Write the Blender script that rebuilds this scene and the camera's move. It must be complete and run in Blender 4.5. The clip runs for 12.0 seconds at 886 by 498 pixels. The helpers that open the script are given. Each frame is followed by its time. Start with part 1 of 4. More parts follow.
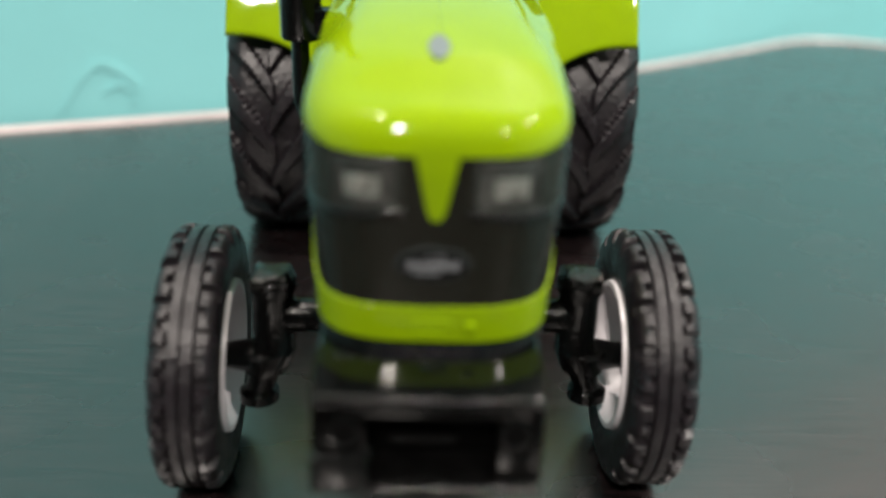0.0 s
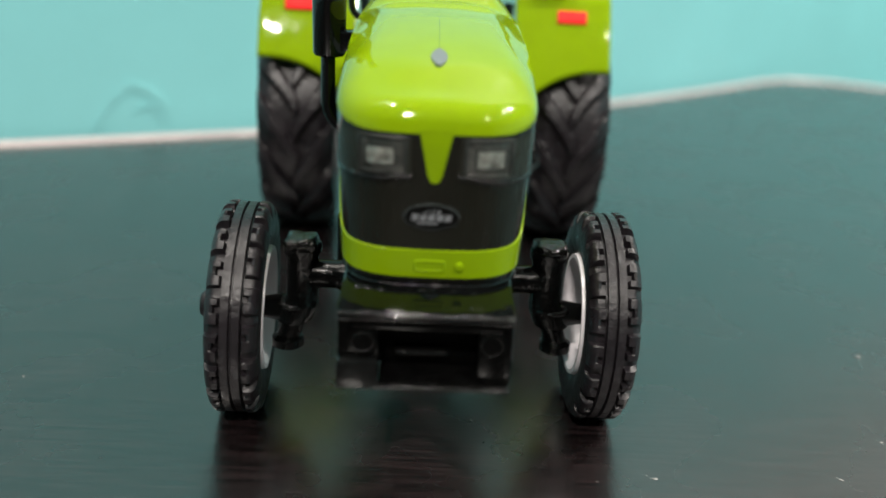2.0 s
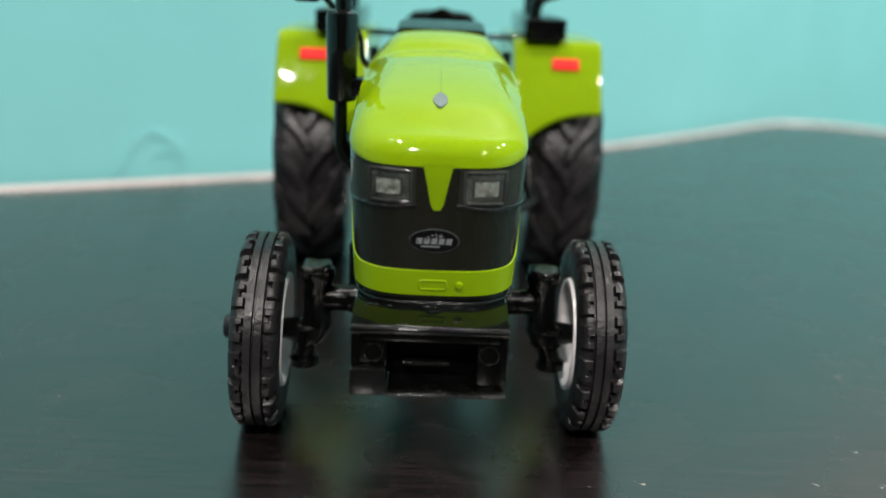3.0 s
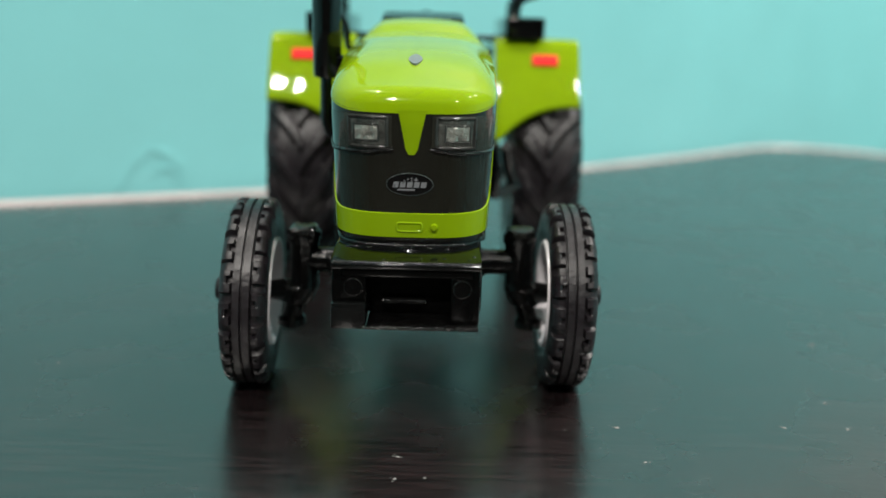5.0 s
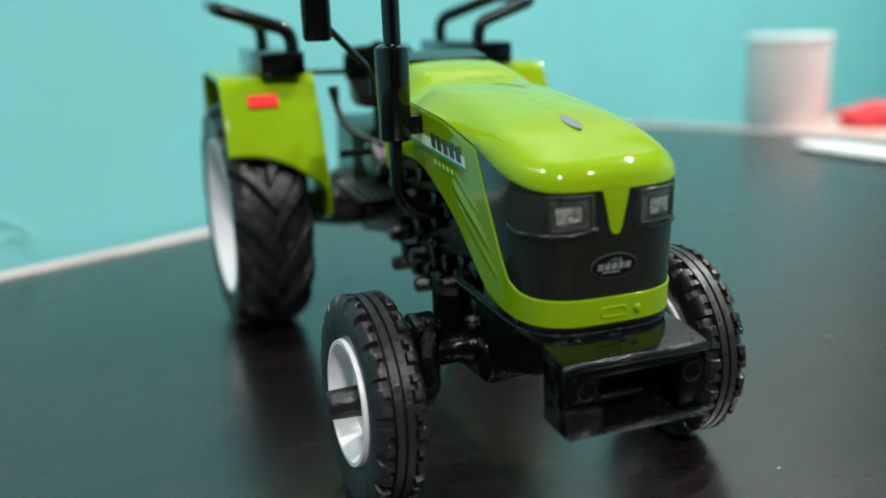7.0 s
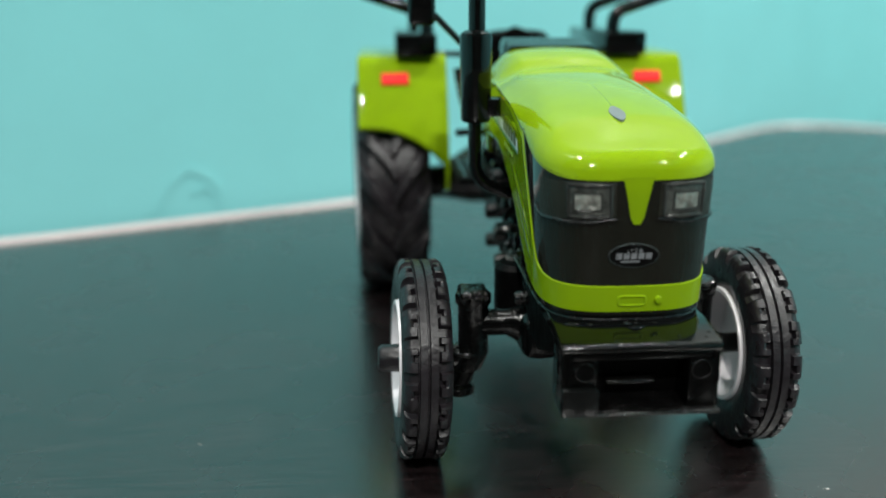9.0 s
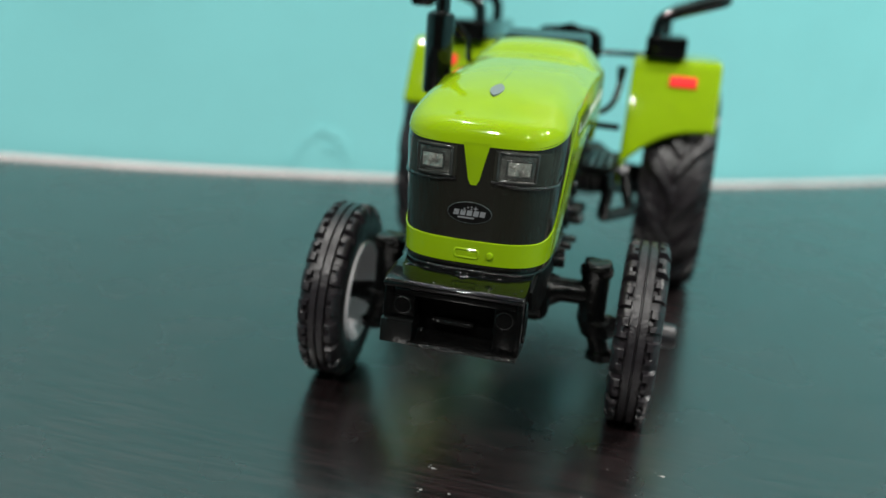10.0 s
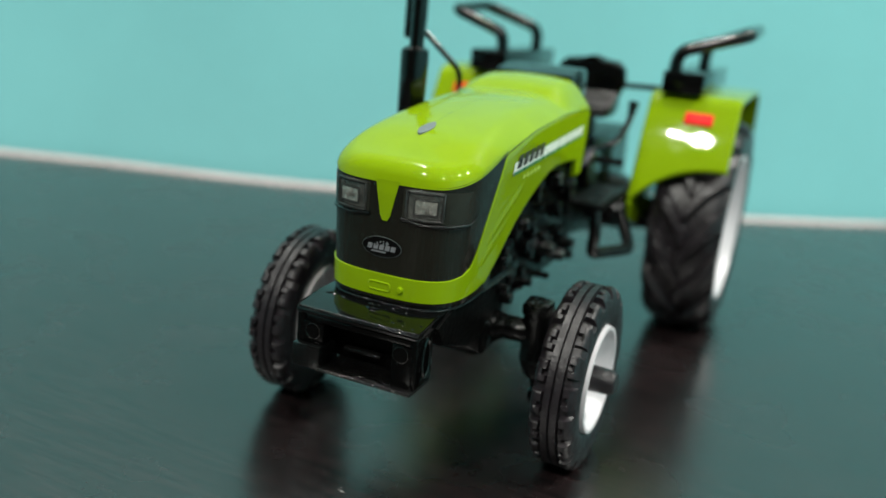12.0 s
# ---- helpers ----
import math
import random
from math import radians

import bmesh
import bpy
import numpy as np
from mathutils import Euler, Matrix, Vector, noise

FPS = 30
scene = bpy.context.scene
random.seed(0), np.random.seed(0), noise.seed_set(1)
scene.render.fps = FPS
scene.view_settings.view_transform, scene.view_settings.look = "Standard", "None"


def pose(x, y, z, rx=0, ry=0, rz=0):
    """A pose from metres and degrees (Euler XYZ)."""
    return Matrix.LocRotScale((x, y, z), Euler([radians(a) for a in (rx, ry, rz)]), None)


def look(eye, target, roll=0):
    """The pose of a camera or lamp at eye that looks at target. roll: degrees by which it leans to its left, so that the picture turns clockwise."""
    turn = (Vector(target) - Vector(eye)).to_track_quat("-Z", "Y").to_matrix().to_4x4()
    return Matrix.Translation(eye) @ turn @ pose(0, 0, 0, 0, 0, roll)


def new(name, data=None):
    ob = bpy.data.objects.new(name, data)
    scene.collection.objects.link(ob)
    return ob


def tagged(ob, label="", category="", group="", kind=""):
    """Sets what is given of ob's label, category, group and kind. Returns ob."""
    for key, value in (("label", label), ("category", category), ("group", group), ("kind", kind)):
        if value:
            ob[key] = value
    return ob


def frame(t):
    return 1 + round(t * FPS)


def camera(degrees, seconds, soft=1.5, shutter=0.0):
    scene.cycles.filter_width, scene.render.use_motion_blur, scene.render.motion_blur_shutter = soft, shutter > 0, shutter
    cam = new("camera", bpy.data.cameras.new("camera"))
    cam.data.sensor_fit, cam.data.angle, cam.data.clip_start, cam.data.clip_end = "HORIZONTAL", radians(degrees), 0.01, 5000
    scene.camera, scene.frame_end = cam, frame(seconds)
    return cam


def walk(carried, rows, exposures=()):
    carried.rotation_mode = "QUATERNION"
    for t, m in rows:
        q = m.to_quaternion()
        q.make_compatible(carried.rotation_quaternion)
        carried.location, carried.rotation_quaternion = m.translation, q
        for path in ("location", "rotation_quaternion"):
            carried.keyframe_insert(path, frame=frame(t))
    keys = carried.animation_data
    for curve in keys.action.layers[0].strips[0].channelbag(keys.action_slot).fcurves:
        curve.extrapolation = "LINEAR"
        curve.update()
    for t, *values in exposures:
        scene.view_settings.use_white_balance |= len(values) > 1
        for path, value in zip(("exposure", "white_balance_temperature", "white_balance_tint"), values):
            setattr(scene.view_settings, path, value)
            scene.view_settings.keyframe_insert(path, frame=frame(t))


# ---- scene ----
# The walk: eye, target (centimetres from the middle of the toy's front axle on the table) and roll.
cam = camera(55.86, 12.0, soft=1.6)
PATH = [
    (0, (-0.184, -10.326, 7.895), (-0.131, -8.484, 7.119), 2.09),
    (0.5, (-0.137, -11.267, 8.233), (-0.073, -9.427, 7.452), 2.54),
    (1, (-0.104, -12.149, 8.266), (-0.035, -10.305, 7.496), 2.79),
    (1.5, (-0.102, -12.728, 7.991), (-0.028, -10.872, 7.249), 3.16),
    (2, (-0.201, -13.331, 7.982), (-0.145, -11.456, 7.289), 3.14),
    (2.5, (-0.430, -13.941, 8.251), (-0.383, -12.047, 7.610), 2.97),
    (3, (-0.137, -14.722, 8.086), (-0.103, -12.811, 7.496), 2.54),
    (5, (0.355, -15.975, 6.680), (0.377, -14.033, 6.205), 1.64),
    (5.5, (-0.229, -15.639, 6.739), (-0.115, -13.701, 6.258), 1.31),
    (6, (-1.896, -14.556, 7.446), (-1.601, -12.636, 6.969), 0.68),
    (6.5, (-4.254, -13.842, 7.573), (-3.776, -11.962, 7.085), -0.77),
    (7, (-6.191, -12.854, 7.914), (-5.563, -11.026, 7.402), -2.32),
    (7.5, (-6.997, -11.868, 7.848), (-6.303, -10.072, 7.306), -3.53),
    (7.7, (-7.197, -11.727, 7.821), (-6.497, -9.934, 7.280), -3.38),
    (9.3, (-1.917, -15.408, 7.925), (-1.992, -13.483, 7.387), 1.34),
    (9.5, (-0.616, -15.923, 7.697), (-0.809, -14.009, 7.149), 2.70),
    (10, (2.623, -15.987, 7.685), (2.190, -14.112, 7.137), 4.86),
    (10.5, (4.794, -15.952, 7.414), (4.170, -14.132, 6.870), 6.65),
    (11, (6.321, -15.592, 7.890), (5.596, -13.803, 7.368), 7.95),
    (11.5, (7.101, -15.494, 8.060), (6.326, -13.724, 7.541), 7.17),
    (12, (6.400, -14.904, 8.483), (5.636, -13.139, 7.935), 5.51),
]
CM = 0.01
walk(cam, [(t, look(Vector(eye) * CM, Vector(target) * CM, roll)) for t, eye, target, roll in PATH],
     [(0.0, 0.14, 7020, 15), (0.5, 0.07, 7030, 15), (1.5, 0.03, 6980, 14), (2.5, -0.02, 6780, 10), (5.5, -0.05, 6730, 9), (6.5, -0.08, 6440, 5), (7.5, -0.11, 6370, 3.5), (9.5, -0.04, 6440, 7), (10.5, -0.05, 6580, 8), (11.5, -0.12, 6590, 6), (12.0, -0.15, 6600, 5.5)])
cam.data.dof.use_dof = True
cam.data.dof.focus_distance = 0.14
cam.data.dof.aperture_fstop = 10.5

# ---- light ----
world = bpy.data.worlds.new("room_air")
scene.world = world
world.use_nodes = True
world.node_tree.nodes["Background"].inputs[0].default_value = (0.75, 0.9, 1.0, 1)
world.node_tree.nodes["Background"].inputs[1].default_value = 0.01


def downlight(x, y, z, size, watts, colour=(1, 0.97, 0.93)):
    data = bpy.data.lights.new("downlight", "AREA")
    data.shape, data.size, data.energy, data.color = "DISK", size, watts, colour
    lamp = new("downlight", data)
    lamp.matrix_world = pose(x, y, z)
    return lamp


CEILING = 1.75
# The unseen lamp at (1.20, 0.50) is added to brighten the right wall
for x, y, watts in ((-0.42, -0.10, 16), (-0.345, -1.62, 25), (-0.255, -1.64, 25), (1.20, 0.50, 28), (1.15, -0.05, 27), (0.95, -1.45, 28)):
    downlight(x, y, CEILING - 0.02, 0.045, watts)


# ---- materials ----
def shader(name):
    m = bpy.data.materials.new(name)
    m.use_nodes = True
    nt = m.node_tree
    return m, nt, nt.nodes["Principled BSDF"]


def noise_ramp(nt, scale, detail, lo, hi, coords="Object"):
    tc = nt.nodes.new("ShaderNodeTexCoord")
    n = nt.nodes.new("ShaderNodeTexNoise")
    n.inputs["Scale"].default_value, n.inputs["Detail"].default_value = scale, detail
    nt.links.new(tc.outputs[coords], n.inputs["Vector"])
    r = nt.nodes.new("ShaderNodeMapRange")
    r.inputs["From Min"].default_value, r.inputs["From Max"].default_value = 0.3, 0.7
    r.inputs["To Min"].default_value, r.inputs["To Max"].default_value = lo, hi
    nt.links.new(n.outputs["Fac"], r.inputs["Value"])
    return r.outputs["Result"], n


def surface(name, colour, rough, metal=0.0, vary=0.12, scale=300.0, bump=0.0, bump_scale=900.0, coat=0.0, rough_vary=0.05, specular=0.5):
    """A paint, plastic, rubber or metal: colour drifting at two scales, uneven gloss and fine relief."""
    m, nt, b = shader(name)
    f1, _ = noise_ramp(nt, scale, 4, 1 - vary, 1 + vary)
    f2, _ = noise_ramp(nt, scale / 9, 2, 1 - vary * 0.6, 1 + vary * 0.6)
    mul = nt.nodes.new("ShaderNodeMath")
    mul.operation = "MULTIPLY"
    nt.links.new(f1, mul.inputs[0])
    nt.links.new(f2, mul.inputs[1])
    mix = nt.nodes.new("ShaderNodeVectorMath")
    mix.operation = "SCALE"
    mix.inputs[0].default_value = colour
    nt.links.new(mul.outputs[0], mix.inputs["Scale"])
    nt.links.new(mix.outputs[0], b.inputs["Base Color"])
    r, _ = noise_ramp(nt, scale * 0.7, 5, max(0.02, rough - rough_vary), rough + rough_vary)
    nt.links.new(r, b.inputs["Roughness"])
    b.inputs["Metallic"].default_value = metal
    b.inputs["Coat Weight"].default_value = coat
    b.inputs["Coat Roughness"].default_value = 0.06
    b.inputs["Specular IOR Level"].default_value = specular
    if bump:
        h, n = noise_ramp(nt, bump_scale, 6, 0, 1)
        bp = nt.nodes.new("ShaderNodeBump")
        bp.inputs["Strength"].default_value, bp.inputs["Distance"].default_value = bump, 0.0003
        nt.links.new(h, bp.inputs["Height"])
        nt.links.new(bp.outputs[0], b.inputs["Normal"])
    return m


LIME = surface("lime_paint", (0.194, 0.306, 0.004), 0.055, vary=0.03, scale=200, bump=0.008, bump_scale=250, rough_vary=0.015, specular=0.26)
BLACK = surface("black_gloss_plastic", (0.002, 0.0023, 0.0023), 0.08, vary=0.2, scale=300, bump=0.08, bump_scale=400, rough_vary=0.02)
# Dimmed copy of BLACK: the bumper front's darkness is put into the material
BLACK_SHADED = surface("black_bumper_shaded", (0.0012, 0.0013, 0.0013), 0.07, vary=0.2, scale=300, bump=0.12, bump_scale=350, rough_vary=0.02, specular=0.2)
KNUCKLE = surface("black_lumpy_casting", (0.0012, 0.0013, 0.0013), 0.09, vary=0.2, scale=300, bump=0.5, bump_scale=600, rough_vary=0.02, specular=0.3)
BLACK_TUBE = surface("black_moulded_plastic", (0.002, 0.0022, 0.0022), 0.11, vary=0.2, scale=300, bump=0.35, bump_scale=300, rough_vary=0.03)
BLACK_SATIN = surface("black_satin_plastic", (0.003, 0.0034, 0.0034), 0.15, vary=0.25, scale=300, bump=0.15, bump_scale=900)
CAST = surface("black_cast_engine", (0.002, 0.0022, 0.0022), 0.11, vary=0.3, scale=400, bump=0.8, bump_scale=700, specular=0.45)
BLACK_DULL = surface("black_dull_plastic", (0.0015, 0.0016, 0.0016), 0.2, vary=0.3, scale=300, bump=0.5, bump_scale=400, specular=0.2)
# Hardly any reflection: deep shade of recesses and under-parts is put into this black
HOLLOW = surface("black_hollow_shade", (0.0014, 0.0014, 0.0014), 0.5, vary=0.3, scale=400, bump=0.4, bump_scale=700, specular=0.06)
CHEQUER = surface("black_chequered_plastic", (0.004, 0.004, 0.004), 0.2, vary=0.3, scale=500, bump=1.0, bump_scale=500, specular=0.5)
RUBBER = surface("tyre_rubber", (0.0112, 0.0092, 0.0114), 0.37, vary=0.3, scale=500, bump=0.3, bump_scale=900, rough_vary=0.1, specular=0.42)
WHITE = surface("white_rim_plastic", (0.74, 0.70, 0.73), 0.32, vary=0.04, scale=200, bump=0.05)
RED = surface("red_reflector", (0.80, 0.013, 0.012), 0.5, vary=0.06, scale=400, specular=0.2)
GREY = surface("grey_badge", (0.13, 0.155, 0.16), 0.5, vary=0.08, scale=900)
CHROME = surface("silver_print", (0.30, 0.31, 0.33), 0.3, metal=0.6, vary=0.1, scale=900)
RIM_GLOSS = surface("lumpy_black_rim", (0.003, 0.003, 0.003), 0.13, vary=0.3, scale=400, bump=0.6, bump_scale=950, specular=0.5)
SMOKE = surface("smoked_grille", (0.0105, 0.0106, 0.0078), 0.08, vary=0.12, scale=120, bump=0.02, rough_vary=0.03)
SMOKE_LIGHT = surface("smoked_headlight_glass", (0.021, 0.022, 0.017), 0.06, vary=0.2, scale=250, bump=0.02, rough_vary=0.02)
LENS_BRIGHT = surface("headlight_reflector", (0.30, 0.30, 0.27), 0.22, metal=0.6, vary=0.5, scale=700, bump=0.9, bump_scale=700)
BEZEL = surface("headlight_bezel", (0.028, 0.029, 0.027), 0.12, vary=0.3, scale=500, bump=0.3, bump_scale=800)
LENS = surface("headlight_lens", (0.085, 0.088, 0.08), 0.18, metal=0.4, vary=0.5, scale=600, bump=0.7, bump_scale=600)
DECAL_WHITE = surface("decal_white", (0.72, 0.78, 0.72), 0.3, vary=0.05, scale=500)
DECAL_GREEN = surface("decal_green", (0.03, 0.20, 0.09), 0.3, vary=0.05, scale=500)
DECAL_BLACK = surface("decal_black", (0.02, 0.02, 0.02), 0.3, vary=0.1, scale=500)
DECAL_LIME = surface("decal_pale_lime", (0.55, 0.75, 0.12), 0.3, vary=0.1, scale=500)
TEAL = surface("teal_wall_paint", (0.225, 0.58, 0.60), 0.42, vary=0.035, scale=14, bump=0.10, bump_scale=160, specular=0.35)
FAINT_PATCH = surface("faint_wall_patch", (0.219, 0.569, 0.588), 0.5, vary=0.08, scale=120)
PALE = surface("unseen_pale_wall", (0.41, 0.43, 0.425), 0.5, vary=0.03, scale=14, bump=0.1, bump_scale=160)
CEIL = surface("white_ceiling", (0.8, 0.8, 0.79), 0.8, vary=0.03, scale=8)
DARK_WALL = surface("unseen_dark_wall", (0.03, 0.024, 0.02), 0.6, vary=0.15, scale=6)
FLOOR = surface("grey_floor_tile", (0.10, 0.09, 0.085), 0.4, vary=0.1, scale=8)
TRIM = surface("white_edge_band", (0.42, 0.36, 0.355), 0.4, vary=0.08, scale=60, bump=0.1)
LEDGE = surface("pale_ledge", (0.70, 0.50, 0.46), 0.45, vary=0.06, scale=40)
# White cup; the pink light from red things nearby is in its colour
CUP = surface("white_cup_pink_lit", (0.76, 0.62, 0.62), 0.4, vary=0.03, scale=40)
PLATE = surface("white_lid", (0.82, 0.80, 0.82), 0.35, vary=0.03, scale=40)
CLOTH = surface("red_cloth", (0.62, 0.03, 0.04), 0.6, vary=0.2, scale=90, bump=0.3, bump_scale=200)
CLOTH_GREY = surface("grey_cloth", (0.36, 0.40, 0.42), 0.6, vary=0.1, scale=90)
FLECK = surface("pale_fleck", (0.17, 0.17, 0.165), 0.5, vary=0.2, scale=900)


def table_material():
    m, nt, b = shader("dark_laminate")
    tc = nt.nodes.new("ShaderNodeTexCoord")
    mp = nt.nodes.new("ShaderNodeMapping")
    mp.inputs["Scale"].default_value = (26, 420, 26)
    mp.inputs["Rotation"].default_value = (0, 0, 0.12)
    nt.links.new(tc.outputs["Object"], mp.inputs["Vector"])
    n = nt.nodes.new("ShaderNodeTexNoise")
    n.inputs["Scale"].default_value, n.inputs["Detail"].default_value, n.inputs["Distortion"].default_value = 3.0, 7, 0.6
    nt.links.new(mp.outputs[0], n.inputs["Vector"])
    ramp = nt.nodes.new("ShaderNodeValToRGB")
    ramp.color_ramp.elements[0].position, ramp.color_ramp.elements[0].color = 0.40, (0.0027, 0.0016, 0.0018, 1)
    ramp.color_ramp.elements[1].position, ramp.color_ramp.elements[1].color = 0.66, (0.0155, 0.0089, 0.0095, 1)
    nt.links.new(n.outputs["Fac"], ramp.inputs[0])
    nt.links.new(ramp.outputs[0], b.inputs["Base Color"])
    r, _ = noise_ramp(nt, 35, 5, 0.235, 0.295)
    nt.links.new(r, b.inputs["Roughness"])
    b.inputs["IOR"].default_value = 1.5
    b.inputs["Specular IOR Level"].default_value = 1.42
    h, _ = noise_ramp(nt, 700, 5, 0, 1)
    pores = nt.nodes.new("ShaderNodeMath")
    pores.operation = "MULTIPLY_ADD"
    pores.inputs[1].default_value = 0.5
    nt.links.new(n.outputs["Fac"], pores.inputs[0])
    nt.links.new(h, pores.inputs[2])
    bp = nt.nodes.new("ShaderNodeBump")
    bp.inputs["Strength"].default_value, bp.inputs["Distance"].default_value = 0.06, 0.0002
    nt.links.new(pores.outputs[0], bp.inputs["Height"])
    nt.links.new(bp.outputs[0], b.inputs["Normal"])
    return m


TABLE = table_material()


# ---- builders, in centimetres ----
def finish(name, bm, material, smooth=True, angle=38):
    bmesh.ops.recalc_face_normals(bm, faces=bm.faces)
    bmesh.ops.scale(bm, vec=(CM, CM, CM), verts=bm.verts)
    me = bpy.data.meshes.new(name)
    bm.to_mesh(me)
    bm.free()
    for p in me.polygons:
        p.use_smooth = smooth
    if smooth:
        me.set_sharp_from_angle(angle=radians(angle))
    me.materials.append(material)
    return me


NOSE_DOWN = 0.021  # the body leans forward a little over its wheels


def on_body(ob):
    """Whether a part hangs straight on the toy's body, with no axle, wheel or badge between."""
    while ob.parent is not None:
        if ob.matrix_basis != Matrix():
            return False
        ob = ob.parent
    return ob.name.startswith("toy_tractor")


def lean(y):
    return NOSE_DOWN * (y - 1.5)


def part(name, bm, material, parent, label="", m=None, angle=38):
    if on_body(parent) and not name.endswith("axle"):
        if m is None:
            for v in bm.verts:
                v.co.z += lean(v.co.y)
        else:
            m = pose(0, 0, lean(m.translation.y / CM) * CM) @ m
    ob = new(name, finish(name, bm, material, angle=angle))
    ob.parent = parent
    if m is not None:
        ob.matrix_basis = m
    return tagged(ob, label)


def thing(name, bm, material, label, category, group="", kind="", angle=38):
    return tagged(new(name, finish(name, bm, material, angle=angle)), label, category, group, kind)


def box(bm, lo, hi, bevel=0.0, segments=2):
    made = bmesh.ops.create_cube(bm, size=1.0)["verts"]
    c, s = (Vector(lo) + Vector(hi)) / 2, Vector(hi) - Vector(lo)
    for v in made:
        v.co = Vector((v.co.x * s.x, v.co.y * s.y, v.co.z * s.z)) + c
    if bevel:
        edges = list({e for v in made for e in v.link_edges})
        made = bmesh.ops.bevel(bm, geom=edges, offset=bevel, segments=segments, affect="EDGES", profile=0.5)["verts"]
    return made


def tube(bm, points, radius, sides=14, closed=False):
    """A round bar along points; radius may be one number or one for each point."""
    pts = [Vector(p) for p in points]
    rad = radius if isinstance(radius, (list, tuple)) else [radius] * len(pts)
    rings, up = [], None
    for i, p in enumerate(pts):
        a = pts[i - 1] if i else (pts[-1] if closed else p)
        b = pts[i + 1] if i + 1 < len(pts) else (pts[0] if closed else p)
        d = (b - a).normalized()
        if up is None:
            up = Vector((0, 0, 1)) if abs(d.z) < 0.9 else Vector((0, 1, 0))
        side = d.cross(up).normalized()
        up = side.cross(d).normalized()
        rings.append([bm.verts.new(p + (side * math.cos(q) + up * math.sin(q)) * rad[i])
                      for q in (2 * math.pi * k / sides for k in range(sides))])
    n = len(rings)
    for i in range(n if closed else n - 1):
        a, b = rings[i], rings[(i + 1) % n]
        for k in range(sides):
            bm.faces.new((a[k], a[(k + 1) % sides], b[(k + 1) % sides], b[k]))
    if not closed:
        bm.faces.new(rings[0][::-1])
        bm.faces.new(rings[-1])


def rounded(points, r=0.15, steps=5):
    """The polyline with its inner corners rounded."""
    pts = [Vector(p) for p in points]
    out = [pts[0]]
    for a, p, b in zip(pts, pts[1:], pts[2:]):
        da, db = (a - p), (b - p)
        k = min(r, da.length * 0.45, db.length * 0.45)
        s, e = p + da.normalized() * k, p + db.normalized() * k
        for i in range(steps + 1):
            t = i / steps
            out.append(s * (1 - t) ** 2 + p * 2 * t * (1 - t) + e * t ** 2)
    return out + [pts[-1]]


def lathe(bm, profile, axis="x", sides=64, centre=(0, 0, 0), closed=True):
    """Turn a profile of (along the axis, radius) about an axis."""
    c = Vector(centre)
    rings = []
    for a, r in profile:
        ring = []
        for k in range(sides):
            q = 2 * math.pi * k / sides
            u, w = r * math.cos(q), r * math.sin(q)
            ring.append(bm.verts.new(c + {"x": Vector((a, u, w)), "y": Vector((u, a, w)), "z": Vector((u, w, a))}[axis]))
        rings.append(ring)
    n = len(rings)
    for i in range(n if closed else n - 1):
        a, b = rings[i], rings[(i + 1) % n]
        for k in range(sides):
            bm.faces.new((a[k], a[(k + 1) % sides], b[(k + 1) % sides], b[k]))
    if not closed:
        bm.faces.new(rings[0])
        bm.faces.new(rings[-1])


def prism(bm, outline, axis, lo, hi, bevel=0.0):
    """An outline pushed along an axis; the outline's two numbers are the other two axes in order."""
    def at(a, b, c):
        return {"x": (c, a, b), "y": (a, c, b), "z": (a, b, c)}[axis]
    low = [bm.verts.new(at(a, b, lo)) for a, b in outline]
    high = [bm.verts.new(at(a, b, hi)) for a, b in outline]
    n = len(outline)
    faces = [bm.faces.new(low), bm.faces.new(high)]
    for i in range(n):
        faces.append(bm.faces.new((low[i], low[(i + 1) % n], high[(i + 1) % n], high[i])))
    if bevel:
        edges = list({e for f in faces[:2] for e in f.edges})
        bmesh.ops.bevel(bm, geom=edges, offset=bevel, segments=2, affect="EDGES", profile=0.5)


def shell(bm, grid_out, grid_in, last=True):
    """A sheet with thickness from two grids of points of one size."""
    nr, nc = len(grid_out), len(grid_out[0])
    o = [[bm.verts.new(p) for p in row] for row in grid_out]
    q = [[bm.verts.new(p) for p in row] for row in grid_in]
    for i in range(nr - 1):
        for j in range(nc - 1):
            bm.faces.new((o[i][j], o[i][j + 1], o[i + 1][j + 1], o[i + 1][j]))
            bm.faces.new((q[i][j], q[i + 1][j], q[i + 1][j + 1], q[i][j + 1]))
    for i in range(nr - 1):
        bm.faces.new((o[i][0], o[i + 1][0], q[i + 1][0], q[i][0]))
        bm.faces.new((o[i][-1], q[i][-1], q[i + 1][-1], o[i + 1][-1]))
    for j in range(nc - 1):
        bm.faces.new((o[0][j], q[0][j], q[0][j + 1], o[0][j + 1]))
        if last:
            bm.faces.new((o[-1][j], o[-1][j + 1], q[-1][j + 1], q[-1][j]))


def smooth(v, lo, hi):
    k = min(1, max(0, (v - lo) / (hi - lo)))
    return k * k * (3 - 2 * k)


def interp(x, table):
    """Straight interpolation in a table of (x, y)."""
    if x <= table[0][0]:
        return table[0][1]
    for (a, p), (b, q) in zip(table, table[1:]):
        if x <= b:
            return p + (q - p) * (x - a) / (b - a)
    return table[-1][1]


